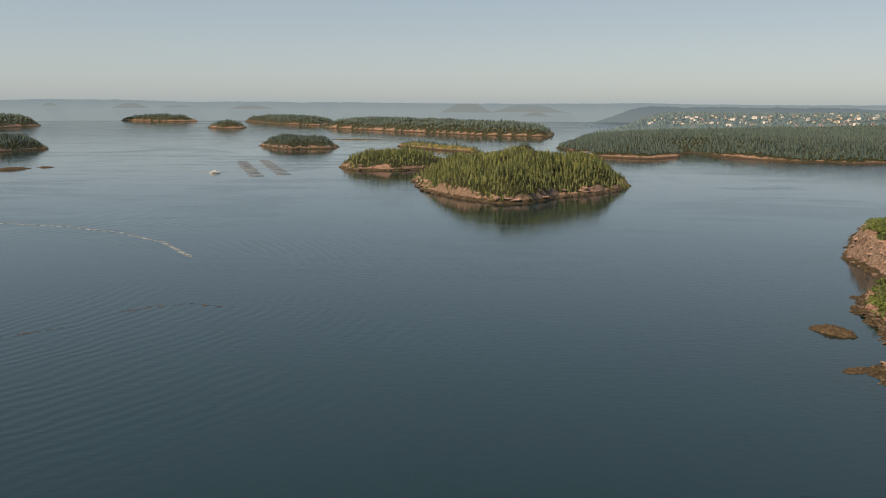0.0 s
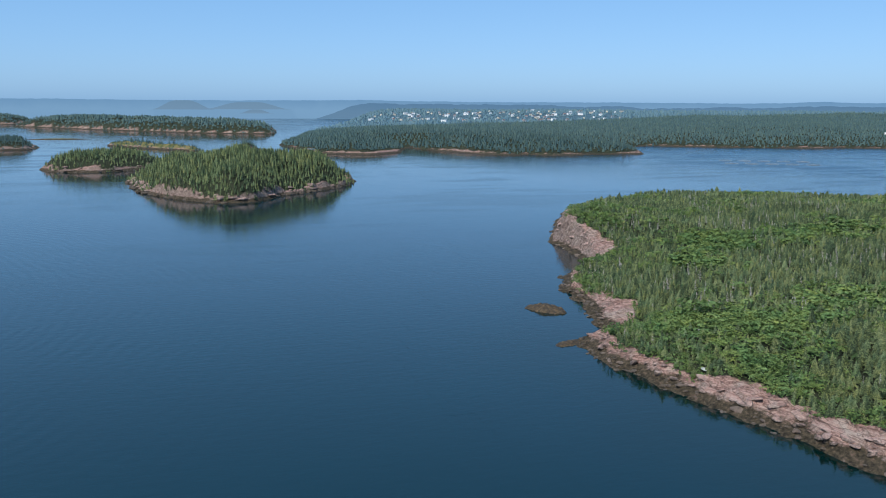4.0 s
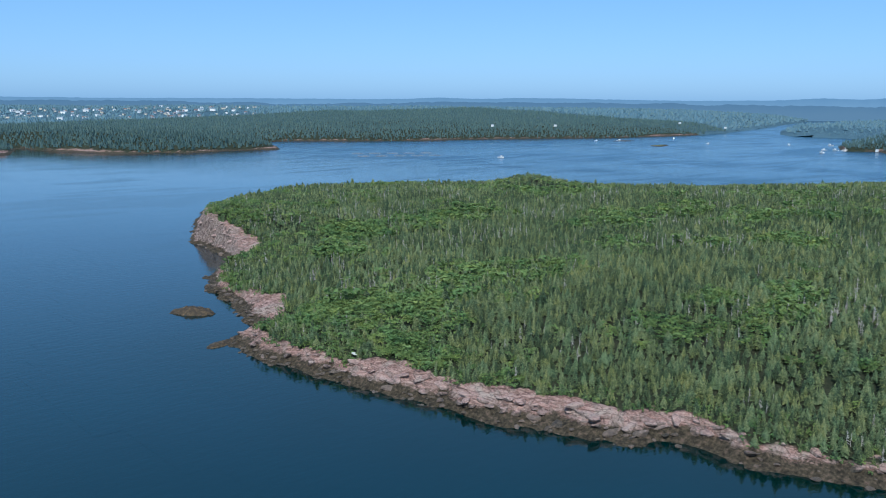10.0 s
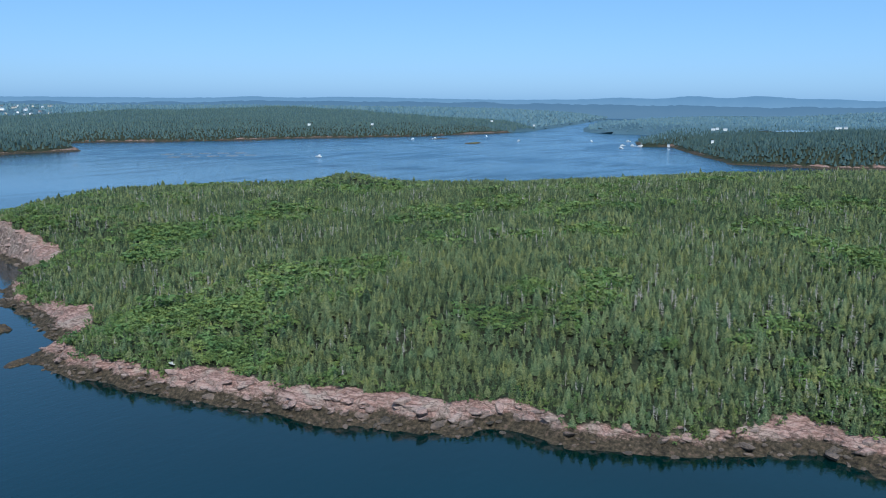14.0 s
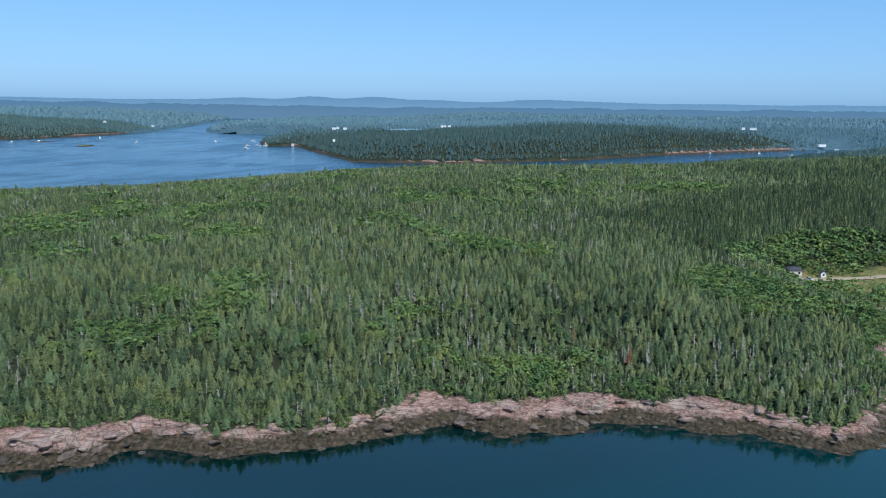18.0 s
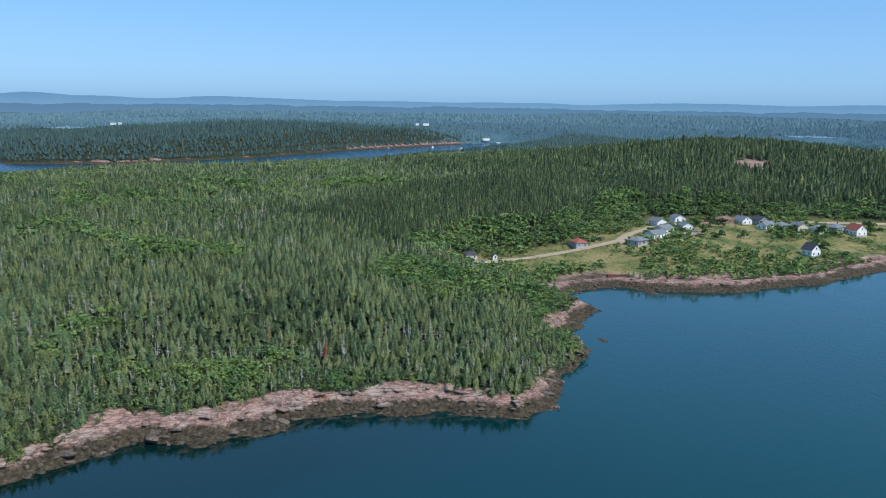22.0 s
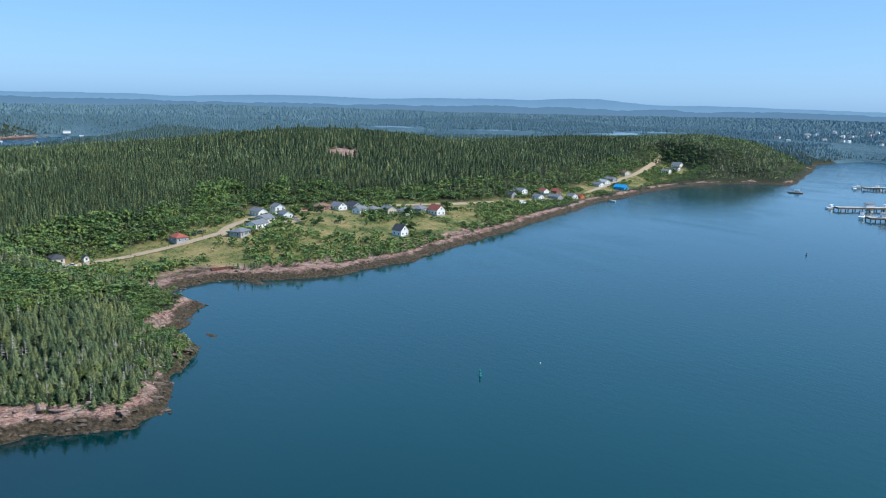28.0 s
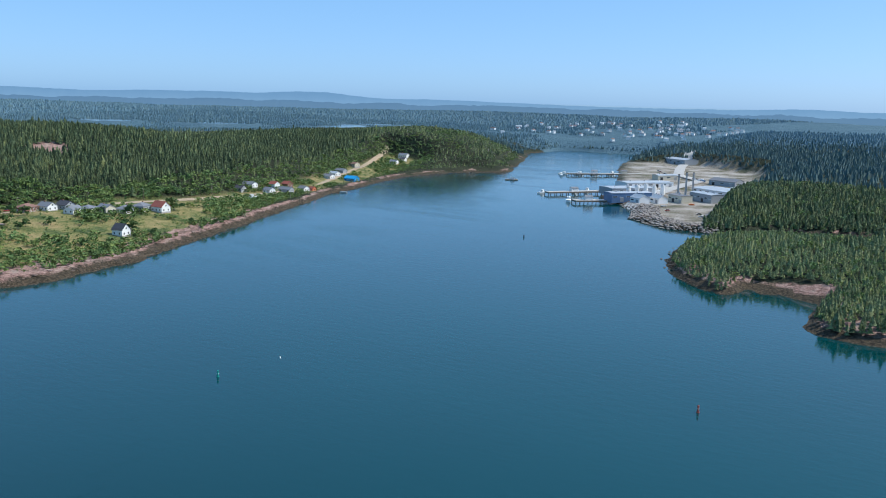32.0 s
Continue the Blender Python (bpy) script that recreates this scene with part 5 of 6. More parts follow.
for k, (cx, cy, turn) in enumerate([(462, -105, 40), (497, -183, 60), (499, -188, 60), (519, -249, 15), (516, -254, 35), (521, -255, 0), (514, -260, 70), (523, -262, 20), (560, -292, 80), (542, -336, 30), (536, -362, 80), (588, -533, 50)]):
    n = ("white", "dark", "dark", "white", "silver", "white", "silver", "dark", "red", "silver", "white", "dark")[k]
    make_car(cx, cy, turn, CARS[("white", "dark", "red", "silver").index(n)], n + " car parked by the houses")


def make_pole(x, y, turn):
    p = place("utility_pole", x, y, turn)
    part("pole", tube((0, 0, -0.5), (0, 0, 9.5), 0.16, 0.1), TIMBER, p)
    arm = part("crossarm", boxed((-1.1, 1.1, -0.07, 0.07, 8.6, 8.76)), TIMBER, p)
    for k in (-0.9, 0, 0.9):
        part("insulator", tube((k, 0, 8.76), (k, 0, 8.98), 0.06), WHITE, arm)
    return tagged(p, "weathered wooden utility pole beside the road", "pole", "utility poles")


for px, py, turn in ((475, -139, 20), (483, -163, 20), (490, -186, 25), (519, -214, 50), (549, -250, 40), (561, -300, 5), (558, -350, 0), (563, -400, 5), (567, -470, 10), (585, -540, 15), (612, -630, 20), (650, -700, 30)):
    make_pole(px, py, turn)

# bushes of the meadow, single ones near the houses first
bx, by, bz = BUSH_AT
rb = np.random.default_rng(5)
order = rb.permutation(len(bx))
bush_me = [mesh_of("bush", v, f, LEAF, False, [("tint", np.full(len(v), 0.38 + 0.16 * k))]) for k, (v, f) in enumerate(BUSHY)]
for i in order[:110]:
    b = new("bush", bush_me[int(rb.integers(4))])
    s = rb.uniform(3.0, 6.0)
    b.location, b.rotation_euler, b.scale = (bx[i], by[i], bz[i] - 0.5), (0, 0, rb.uniform(0, 6.28)), (s * 1.15, s * 1.15, s)
    tagged(b, "dense green bush in the rough meadow", "bush", "meadow bushes")
r = order[110:]
stand("shrubs", BUSHY, bx[r], by[r], bz[r] - 0.5, rb.uniform(1.6, 4.6, len(r)), rb.uniform(1.2, 1.8, len(r)), LEAF, "low green shrubs and alder scrub in the meadow", rb, "shrubs", tint=np.clip(rb.normal(0.6, 0.22, len(r)), 0, 1))
gx, gy = scatter(400, 720, -880, -95, 6.0, rb)
ok = (inside_distance(gx, gy, MEAD) > -2) & (inside_distance(gx, gy, LAND) > 16) & (rb.uniform(size=len(gx)) < 0.6)
ok &= np.min([np.hypot(gx - a, gy - b) for a, b in rough_line(ROAD, 5.0, 0.0, 1, False)], axis=0) > 5
gx, gy = gx[ok], gy[ok]
stand("low_growth", LEAFY_FAR, gx, gy, ground_at(gx, gy) - 0.4, rb.uniform(0.9, 2.0, len(gx)), rb.uniform(1.3, 2.4, len(gx)), LEAF, "tufts of rough grass and low scrub in the meadow", rb, "scrub",
      tint=rb.uniform(0.2, 1.0, len(gx)))
for tx, ty, h in ((540, -285, 8), (534, -290, 7), (537, -272, 6), (505, -262, 7), (498, -270, 6), (492, -262, 6), (486, -250, 5), (500, -287, 6), (522, -396, 11), (475, -322, 8), (512, -352, 9), (470, -326, 7), (455, -330, 6)):
    z0 = level_at(tx, ty) - 0.4
    tree = new("broadleaf_tree")
    tree.location, tree.scale = (tx, ty, z0), (h * 1.1, h * 1.1, h)
    c = new("crown", mesh_of("crown", *leafy_shape(260, 900 + tx, 0.5, 0.1), LEAF, False, [("tint", np.full(1040, 0.1))]))
    c.parent = tree
    new("trunk", trunk_me).parent = tree
    tagged(tree, "dark green rounded tree beside a house", "tree", "village trees")

# ---- shore rocks ----
def rock_shape(seed, flat=0.55):
    """A broken granite block with worn edges, about one metre across."""
    r = np.random.default_rng(seed)
    bm = bmesh.new()
    bmesh.ops.create_icosphere(bm, subdivisions=2, radius=0.5)
    cuts = [Vector(r.normal(size=3)).normalized() for _ in range(7)]
    for v in bm.verts:
        for c in cuts:
            d = v.co.dot(c) - 0.30
            if d > 0:
                v.co -= c * d * 0.9
        v.co += Vector(r.normal(0, 0.018, 3))
        v.co.z *= flat
    me = bpy.data.meshes.new("rock")
    bm.to_mesh(me)
    bm.free()
    me.materials.append(ROCK)
    return me


ROCKS = [rock_shape(k, 0.45 + 0.08 * (k % 4)) for k in range(8)]
rr = np.random.default_rng(21)
shore = bpy.data.objects["ground.001"]
x, y = scatter(145, 330, -120, 400, 3.0, rr)
s = inside_distance(x, y, LAND)
ok = (s > 1.0) & (s < 11)
x, y, s = x[ok], y[ok], s[ok]
z = ground_at(x, y, s)
pick = rr.permutation(len(x))[:300]
for i in pick:
    o = new("rock", ROCKS[int(rr.integers(8))])
    k = rr.uniform(1.4, 4.6) * (0.6 if s[i] < 4 else 1)
    o.location, o.rotation_euler, o.scale = (x[i], y[i], z[i] - 0.02 * k), (rr.normal(0, 0.2), rr.normal(0, 0.2), rr.uniform(0, 6.28)), (k * rr.uniform(1.1, 2.2), k, k * 0.8)
    o.parent = shore


def rubble(name, x, y, z, size, material, label, seed, category="rocks"):
    r = np.random.default_rng(seed)
    shapes = []
    for me in ROCKS:
        v = np.array([w.co[:] for w in me.vertices])
        f = np.array([p.vertices[:] for p in me.polygons])
        shapes.append((v, f))
    return stand(name, shapes, x, y, z, size, r.uniform(1.0, 1.7, len(x)), material, label, r, category)


x, y = scatter(145, 660, -960, 640, 3.0, rr)
s = inside_distance(x, y, LAND)
ok = (s > -2.0) & (s < 10) & (rr.uniform(size=len(x)) < 0.32)
x, y, s = x[ok], y[ok], s[ok]
rubble("shore_stones", x, y, ground_at(x, y, s) + 0.1, rr.uniform(0.5, 2.0, len(x)), ROCK, "broken stones and ledges along the tide line", 31)

x, y = scatter(215, 330, 470, 600, 4.2, rr)
s = inside_distance(x, y, LAND)
ok = (s > 1) & (s < 17) & (rr.uniform(size=len(x)) < 0.6)
x, y, s = x[ok], y[ok], s[ok]
rubble("cliff_blocks", x, y, ground_at(x, y, s) - 0.7, rr.uniform(1.8, 4.2, len(x)), ROCK, "broken upright blocks of the granite cliff", 33)

for (poly, top, woods), n in zip(ISLES[:3], (420, 160, 120)):
    lo, hi = poly.min(0), poly.max(0)
    x, y = rr.uniform(lo[0], hi[0], 6000), rr.uniform(lo[1], hi[1], 6000)
    s = inside_distance(x, y, poly)
    ok = np.flatnonzero((s > 0.5) & (s < 11))[:n]
    x, y, s = x[ok], y[ok], s[ok]
    rubble("shore_stones", x, y, height(x, y, s, top, 1.5), rr.uniform(2.0, 8.5, len(x)), ROCK, "broken granite blocks and small cliffs round the island", 37)

WEED = Mat("weedy_rock", 0.8)
WEED.color(WEED.ramp(WEED.noise(0.7, 5), [(0.35, (0.02, 0.014, 0.009)), (0.55, (0.065, 0.043, 0.02)), (0.7, (0.14, 0.09, 0.045))])).bump(WEED.noise(1.4, 5), 0.9, 0.3)


def skerry(x, y, L, W, H, turn, seed, label):
    """A low half-drowned rock."""
    n = 26
    gx, gy = np.meshgrid(np.linspace(-1, 1, n), np.linspace(-1, 1, n))
    r = np.maximum(np.hypot(gx, gy) + 0.25 * vnoise(gx * 10 + seed, gy * 10, 6, seed, 3), 0)
    z = H * (1 - r ** 1.6) + 0.5 * H * np.abs(vnoise(gx * 10, gy * 10, 3, seed + 3, 3)) - 0.25 * H
    c, sn = math.cos(radians(turn)), math.sin(radians(turn))
    px, py = gx * L / 2, gy * W / 2
    v = np.stack([x + px * c - py * sn, y + px * sn + py * c, np.maximum(z, -2)], -1).reshape(-1, 3)
    i = np.arange(n * n).reshape(n, n)
    q = np.stack([i[:-1, :-1], i[:-1, 1:], i[1:, 1:], i[1:, :-1]], -1).reshape(-1, 4)
    tagged(new("sea_rock", mesh_of("sea_rock", v, q, WEED.m, True)), label, "rock", "half-drowned rocks")


skerry(166, 350, 21, 12, 3.2, -55, 3, "low sea rock covered in brown weed off the point")
skerry(151, 297, 14, 7, 1.4, 20, 4, "brown weed-covered ledge at the tip of the point")
skerry(-614, 1205, 60, 20, 4, 60, 5, "low dark rock in the open bay")
skerry(-585, 1250, 26, 10, 2, 20, 6, "small dark rock in the open bay")
skerry(260, -74, 20, 8, 1.2, 40, 7, "low dark ledge awash by the point")
skerry(316, -121, 8, 3, 0.5, 10, 8, "low dark ledge awash by the point")
skerry(398, -178, 12, 7, 1.0, 10, 9, "low stones awash in the cove")
skerry(300, 1600, 50, 14, 1.5, 10, 10, "long low reef near the wooded headland")
skerry(330, 1440, 60, 12, 1.2, 0, 11, "long low reef near the wooded headland")
skerry(1690, 1215, 70, 24, 2, -20, 12, "flat reef in the far bay")
b = new("boulder", rock_shape(77, 0.4))
b.data.materials.clear()
b.data.materials.append(PALE_STONE)
b.location, b.rotation_euler, b.scale = (170.5, 235, level_at(170.5, 235) + 0.7), (0.1, 0.15, 0.6), (4.6, 2.8, 2.6)
tagged(b, "bleached white boulder lying on the pink ledges", "boulder")
for bx1, by1, k in ((181, 166.5, 3.6), (184, 160, 3.0), (236, 20, 3.4)):
    b = new("boulder", rock_shape(int(k * 10), 0.6))
    b.location, b.scale = (bx1, by1, level_at(bx1, by1) + 0.5), (k * 1.3, k, k)
    tagged(b, "rounded pink granite boulder on the shore ledge", "boulder")
# a few rust-red dying spruces
RED_NEEDLES = plain("red_needles", (0.20, 0.07, 0.035), 0.9)
for tx, ty, h in ((286, 11, 7), (278, -8, 6)):
    t = new("spruce_tree")
    t.location, t.scale = (tx, ty, level_at(tx, ty)), (h, h, h)
    new("crown", mesh_of("crown", *FINE[1], RED_NEEDLES)).parent = t
    new("trunk", trunk_me).parent = t
    tagged(t, "dying spruce with rust-red needles in the green wood", "tree")


# ---- wreck, boats, buoys and fish cages ----
def hull(L, W, H, rake=0.25):
    bm = bmesh.new()
    rows = []
    for u in np.linspace(0, 1, 9):
        w = W / 2 * (1 - max(0, (u - 0.55) / 0.45) ** 2 * 0.96)
        top = H * (1 + rake * u * u)
        x = -L / 2 + L * u
        rows.append([bm.verts.new(p) for p in ((x, -w, top), (x, -w * 0.75, 0.1 * H), (x, 0, -0.3 * H), (x, w * 0.75, 0.1 * H), (x, w, top))])
    for a, b2 in zip(rows[:-1], rows[1:]):
        for k in range(4):
            bm.faces.new((a[k], b2[k], b2[k + 1], a[k + 1]))
        bm.faces.new((a[0], a[4], b2[4], b2[0]))
    bm.faces.new(rows[0])
    bm.faces.new(rows[-1][::-1])
    bmesh.ops.recalc_face_normals(bm, faces=bm.faces)
    return bm


def make_boat(x, y, turn, L, label, cabin=True, mast=0.0, z=-0.1, paint=None):
    b = place("boat", x, y, turn, z)
    W, H = L * 0.3, L * 0.12
    part("hull", hull(L, W, H), paint or WHITE, b)
    part("rubbing_strake", boxed((-L / 2, L * 0.2, -W / 2 - 0.06, W / 2 + 0.06, H * 0.86, H * 0.95)), BLUE_WALL, b)
    if cabin:
        c = part("wheelhouse", boxed((-L * 0.05, L * 0.2, -W * 0.3, W * 0.3, H, H + L * 0.16)), TRIM, b)
        part("windscreen", boxed((L * 0.2, L * 0.205, -W * 0.26, W * 0.26, H + L * 0.085, H + L * 0.14)), GLASS, c)
        part("roof", boxed((-L * 0.08, L * 0.24, -W * 0.34, W * 0.34, H + L * 0.16, H + L * 0.175)), WHITE, c)
    if mast:
        m = part("mast", tube((0, 0, H), (0, 0, H + mast), 0.09, 0.05), STEEL, b)
        part("boom", tube((0, 0, H + 1.3), (-L * 0.42, 0, H + 1.3), 0.06), STEEL, m)
    return tagged(b, label, "boat", "boats")


make_boat(-312, 1160, 205, 14, "white fishing boat under way beside the fish cages")
make_boat(1602, 702, 60, 13, "white moored sailing boat with a bare mast", True, 17)
for k, (mx, my) in enumerate(((1735, 1016), (1838, 879), (1891, 810), (1700, 740), (1805, -308), (1757, -206), (1762, -361), (1030, 985), (1684, 1222), (1640, 1255), (1900, 1210), (1705, 720))):
    make_boat(mx, my, 40 * k, 11 + k % 3, "small white boat moored in the far bay")
make_boat(553, -502, 70, 12, "old white boat hauled out above the beach", True, 0, level_at(553, -502) + 0.2)
make_boat(566, -634, 20, 7, "small white boat drawn up on the beach", False, 0, 0.4)
make_boat(160, 1740, 80, 16, "white work boat moored by the wooded islet", True, 9)
w = place("barge_wreck", 424, -172, 80, max(0.2, level_at(424, -172) - 0.7), 0)
part("hull", boxed((-7, 7, -2.4, -2.1, -0.4, 1.6), (-7, 7, 2.1, 2.4, -0.4, 1.6), (-7, -6.7, -2.1, 2.1, -0.4, 1.4), (6.7, 7, -2.1, 2.1, -0.4, 1.7), (-7, 7, -2.1, 2.1, -0.4, 0.2)), RUST, w)
for k in (-4, -1.5, 1.5, 4):
    part("beam", boxed((k - 0.15, k + 0.15, -2.1, 2.1, 1.1, 1.4)), RUST, w)
tagged(w, "rusty brown open barge wreck lying on the cove beach", "wreck")


def channel_buoy(x, y, paint, label, tall):
    b = place("buoy", x, y, 0, 0.0)
    part("float", tube((0, 0, -0.6), (0, 0, 0.3), 0.5, 0.48, 12), paint, b)
    part("tower", tube((0, 0, 0.3), (0, 0, tall), 0.34, 0.30, 10), paint, b)
    part("topmark", tube((0, 0, tall), (0, 0, tall + 0.3), 0.32, 0.3 if paint is GREEN_PAINT else 0.03, 10), paint, b)
    part("collar", tube((0, 0, tall * 0.55), (0, 0, tall * 0.62), 0.40, sides=10), TRIM, b)
    tagged(b, label, "buoy", "channel buoys")


channel_buoy(218.5, -178, GREEN_PAINT, "green channel buoy floating in the harbour mouth", 1.9)
channel_buoy(80.5, -247, RED_PAINT, "red pillar buoy floating in the harbour mouth", 2.2)
channel_buoy(292, -513, BLACK, "small dark spar buoy in the inner harbour", 1.6)
f = place("float", 218, -206, 0, 0.0)
part("ball", tube((0, 0, -0.3), (0, 0, 0.35), 0.4, 0.2, 10), WHITE, f)
part("line", tube((0, 0, -1.2), (0, 0, -0.28), 0.04), BLACK, f)
tagged(f, "small white mooring float on the water", "float")


def ring(R, r, z, n=20, s=5):
    bm = bmesh.new()
    vs = [[bm.verts.new(((R + r * math.cos(6.2832 * j / s)) * math.cos(6.2832 * k / n), (R + r * math.cos(6.2832 * j / s)) * math.sin(6.2832 * k / n), z + r * math.sin(6.2832 * j / s))) for j in range(s)] for k in range(n)]
    for k in range(n):
        for j in range(s):
            bm.faces.new((vs[k][j], vs[(k + 1) % n][j], vs[(k + 1) % n][(j + 1) % s], vs[k][(j + 1) % s]))
    return bm


CAGE_GREY = plain("grey_plastic_pipe", (0.27, 0.28, 0.29), 0.5)
cage = new("fish_cage")
part("collar", ring(10, 0.2, 0.2), CAGE_GREY, cage)
part("handrail", ring(9.6, 0.07, 1.1), CAGE_GREY, cage)
bm = bmesh.new()
for k in range(12):
    a = 6.2832 * k / 12
    add_tube(bm, (10 * math.cos(a), 10 * math.sin(a), 0.2), (9.6 * math.cos(a), 9.6 * math.sin(a), 1.1), 0.06, 0.06, 4)
part("stanchions", bm, CAGE_GREY, cage)
tagged(cage, "round floating fish cage with a dark collar and handrail", "fish cage", "fish farm cages")
first = True
for ox, oy in ((-327, 1386), (-297, 1416)):
    for j in range(7):
        m = pose(ox + 13.3 * j, oy - 44 * j, 0)
        if first:
            cage.matrix_basis, first = m, False
        else:
            copy_thing(cage, m)
for i in range(5):
    for j in range(2):
        copy_thing(cage, pose(905 + 27 * i - 34 * j, 1215 - 15 * i - 62 * j, 0))


def wake_strip(name, points, widths, material, label):
    p = rough_line(points, 6.0, 0.8, 4, closed=False)
    d = np.gradient(p, axis=0)
    d /= np.linalg.norm(d, axis=1, keepdims=True) + 1e-9
    nrm = np.stack([-d[:, 1], d[:, 0]], 1)
    w = np.interp(np.linspace(0, 1, len(p)), np.linspace(0, 1, len(widths)), widths) * (1 + 0.5 * vnoise(p[:, 0], p[:, 1], 14, 9, 2))
    v = np.concatenate([np.concatenate([p + nrm * (k * w)[:, None], np.full((len(p), 1), 0.04 + 0.12 * (k == 0))], 1) for k in (-1, 0, 1)])
    n = len(p)
    i = np.arange(n - 1)
    f = np.concatenate([np.stack([i + r * n, i + 1 + r * n, i + 1 + (r + 1) * n, i + (r + 1) * n], 1) for r in range(2)])
    tagged(new(name, mesh_of(name, v, f, material, True)), label, "water", kind="structure")


FOAM = Mat("foam", 0.6)
FOAM.color(FOAM.ramp(FOAM.noise(0.35, 5, 0.7), [(0.42, (0.10, 0.16, 0.18)), (0.62, (0.5, 0.54, 0.55))]))
FOAM.l(FOAM.step(FOAM.noise(0.22, 5, 0.7), 0.42, 0.6), FOAM.b.inputs["Alpha"])
wake_strip("water", [(-500, 690), (-350, 665), (-289, 649), (-234, 616), (-192, 576), (-158, 522)], (1.2, 1.6, 2.2, 1.6), FOAM.m, "curving line of foam left on the calm water by a boat")
wake_strip("water", [(-312, 1152), (-345, 1195), (-400, 1270)], (1.5, 2.5, 1.0), FOAM.m, "foam behind the fishing boat")
wake_strip("water", [(-312, 1152), (-290, 1200), (-262, 1290)], (1.5, 2.5, 1.0), FOAM.m, "foam behind the fishing boat")
FLOATING = Mat("floating_weed", 0.7)
FLOATING.color(FLOATING.ramp(FLOATING.noise(0.6, 4), [(0.4, (0.05, 0.035, 0.02)), (0.62, (0.16, 0.09, 0.05))]))
FLOATING.l(FLOATING.step(FLOATING.noise(0.25, 5, 0.7), 0.50, 0.72), FLOATING.b.inputs["Alpha"])
wake_strip("seaweed", [(-200, 315), (-181, 335), (-161, 352)], (1.5, 3.0, 1.0), FLOATING.m, "thin brown line of drifting weed on the water")
wake_strip("seaweed", [(-150, 376), (-139, 388), (-120, 396), (-100, 389)], (1.0, 2.4, 2.0, 1.0), FLOATING.m, "thin brown line of drifting weed on the water")


# ---- the fish plant across the harbour ----
def hall(x, y, turn, L, W, H, R, wall, roof, label, bays=4, group="plant buildings"):
    """A long works hall: walls, a low gabled or flat roof, doors and a strip of windows."""
    h = place("works_hall", x, y, turn, 2.9, 0)
    part("wall", gable_walls(L, W, H, max(R, 0.02)), wall, h)
    part("roof", gable_roof(L, W, H, max(R, 0.02), 0.3), roof, h)
    for i in range(bays):
        px = -L / 2 + L * (i + 0.5) / bays
        for s in (1, -1):
            y0, y1 = sorted((s * W / 2, s * (W / 2 + 0.08)))
            if i % 2 == 0:
                d = part("door", boxed((px - 1.8, px + 1.8, y0, y1, 0.0, min(4.0, H * 0.75))), BLACK if i % 4 else STEEL, h)
                part("lintel", boxed((px - 2.0, px + 2.0, y0, y1 + 0.05, min(4.0, H * 0.75), min(4.0, H * 0.75) + 0.3)), TRIM, d)
            else:
                add_window(h, px, s * W / 2, H * 0.5, min(5, L / bays * 0.6), 1.2, "+y" if s > 0 else "-y")
    for k in range(3):
        v = part("roof_vent", tube((-L * 0.3 + L * 0.3 * k, 0, H + R), (-L * 0.3 + L * 0.3 * k, 0, H + R + 1.2), 0.5, 0.5), STEEL, h)
        part("cap", tube((-L * 0.3 + L * 0.3 * k, 0, H + R + 1.2), (-L * 0.3 + L * 0.3 * k, 0, H + R + 1.5), 0.75, 0.2), STEEL, v)
    return tagged(h, label, "building", group)


hall(322, -768, 54, 44, 15, 8, 0.5, BLUE_WALL, PALE_ROOF, "tall blue-clad processing hall facing the quay", 6)
hall(352, -838, 54, 52, 26, 6, 0.6, GREY_WALL, PALE_ROOF, "broad flat-roofed grey processing hall", 7)
hall(366, -920, 54, 60, 26, 5.5, 0.6, WHITE, PALE_ROOF, "pale flat-roofed works hall in the yard", 7)
hall(304, -753, -36, 16, 11, 5.5, 3.2, WHITE, PALE_ROOF, "small white gabled store beside the blue hall", 2)
hall(292, -770, -36, 15, 10, 5.0, 3.0, WHITE, PALE_ROOF, "second small white gabled store", 2)
hall(279, -792, -36, 22, 12, 7, 0.6, CREAM, SLATE, "cream flat-roofed office block of the plant", 4)
hall(262, -820, -36, 34, 16, 8, 0.8, GREY_WALL, PALE_ROOF, "grey works building with dark loading doors", 6)
hall(262, -895, -30, 76, 36, 5.5, 1.2, WHITE, PALE_ROOF, "very long white-roofed cold store", 8)
hall(300, -1010, -20, 36, 18, 6, 3, GREY_WALL, SLATE, "grey gabled store at the back of the yard", 3)
hall(478, -1352, -35, 64, 26, 8, 2, GREY_WALL, PALE_ROOF, "large pale-roofed shed at the harbour head", 6)
hall(382, -1030, 54, 30, 14, 6, 1, CREAM, PALE_ROOF, "low cream store beside the yard road", 3)
for cx, cy, h in ((306, -862, 21), (300, -868, 23), (294, -872, 23)):
    c = place("chimney_stack", cx, cy, 0, 2.8, 0)
    part("flue", tube((0, 0, 0), (0, 0, h), 1.1, 0.9, 12), STEEL, c)
    part("platform", tube((0, 0, h - 2.2), (0, 0, h - 1.9), 1.8, 1.8, 12), BLACK, c)
    part("rim", tube((0, 0, h), (0, 0, h + 0.5), 1.15, 1.15, 12), BLACK, c)
    tagged(c, "tall grey steel chimney stack of the plant", "chimney", "plant chimneys")
ry = np.random.default_rng(44)
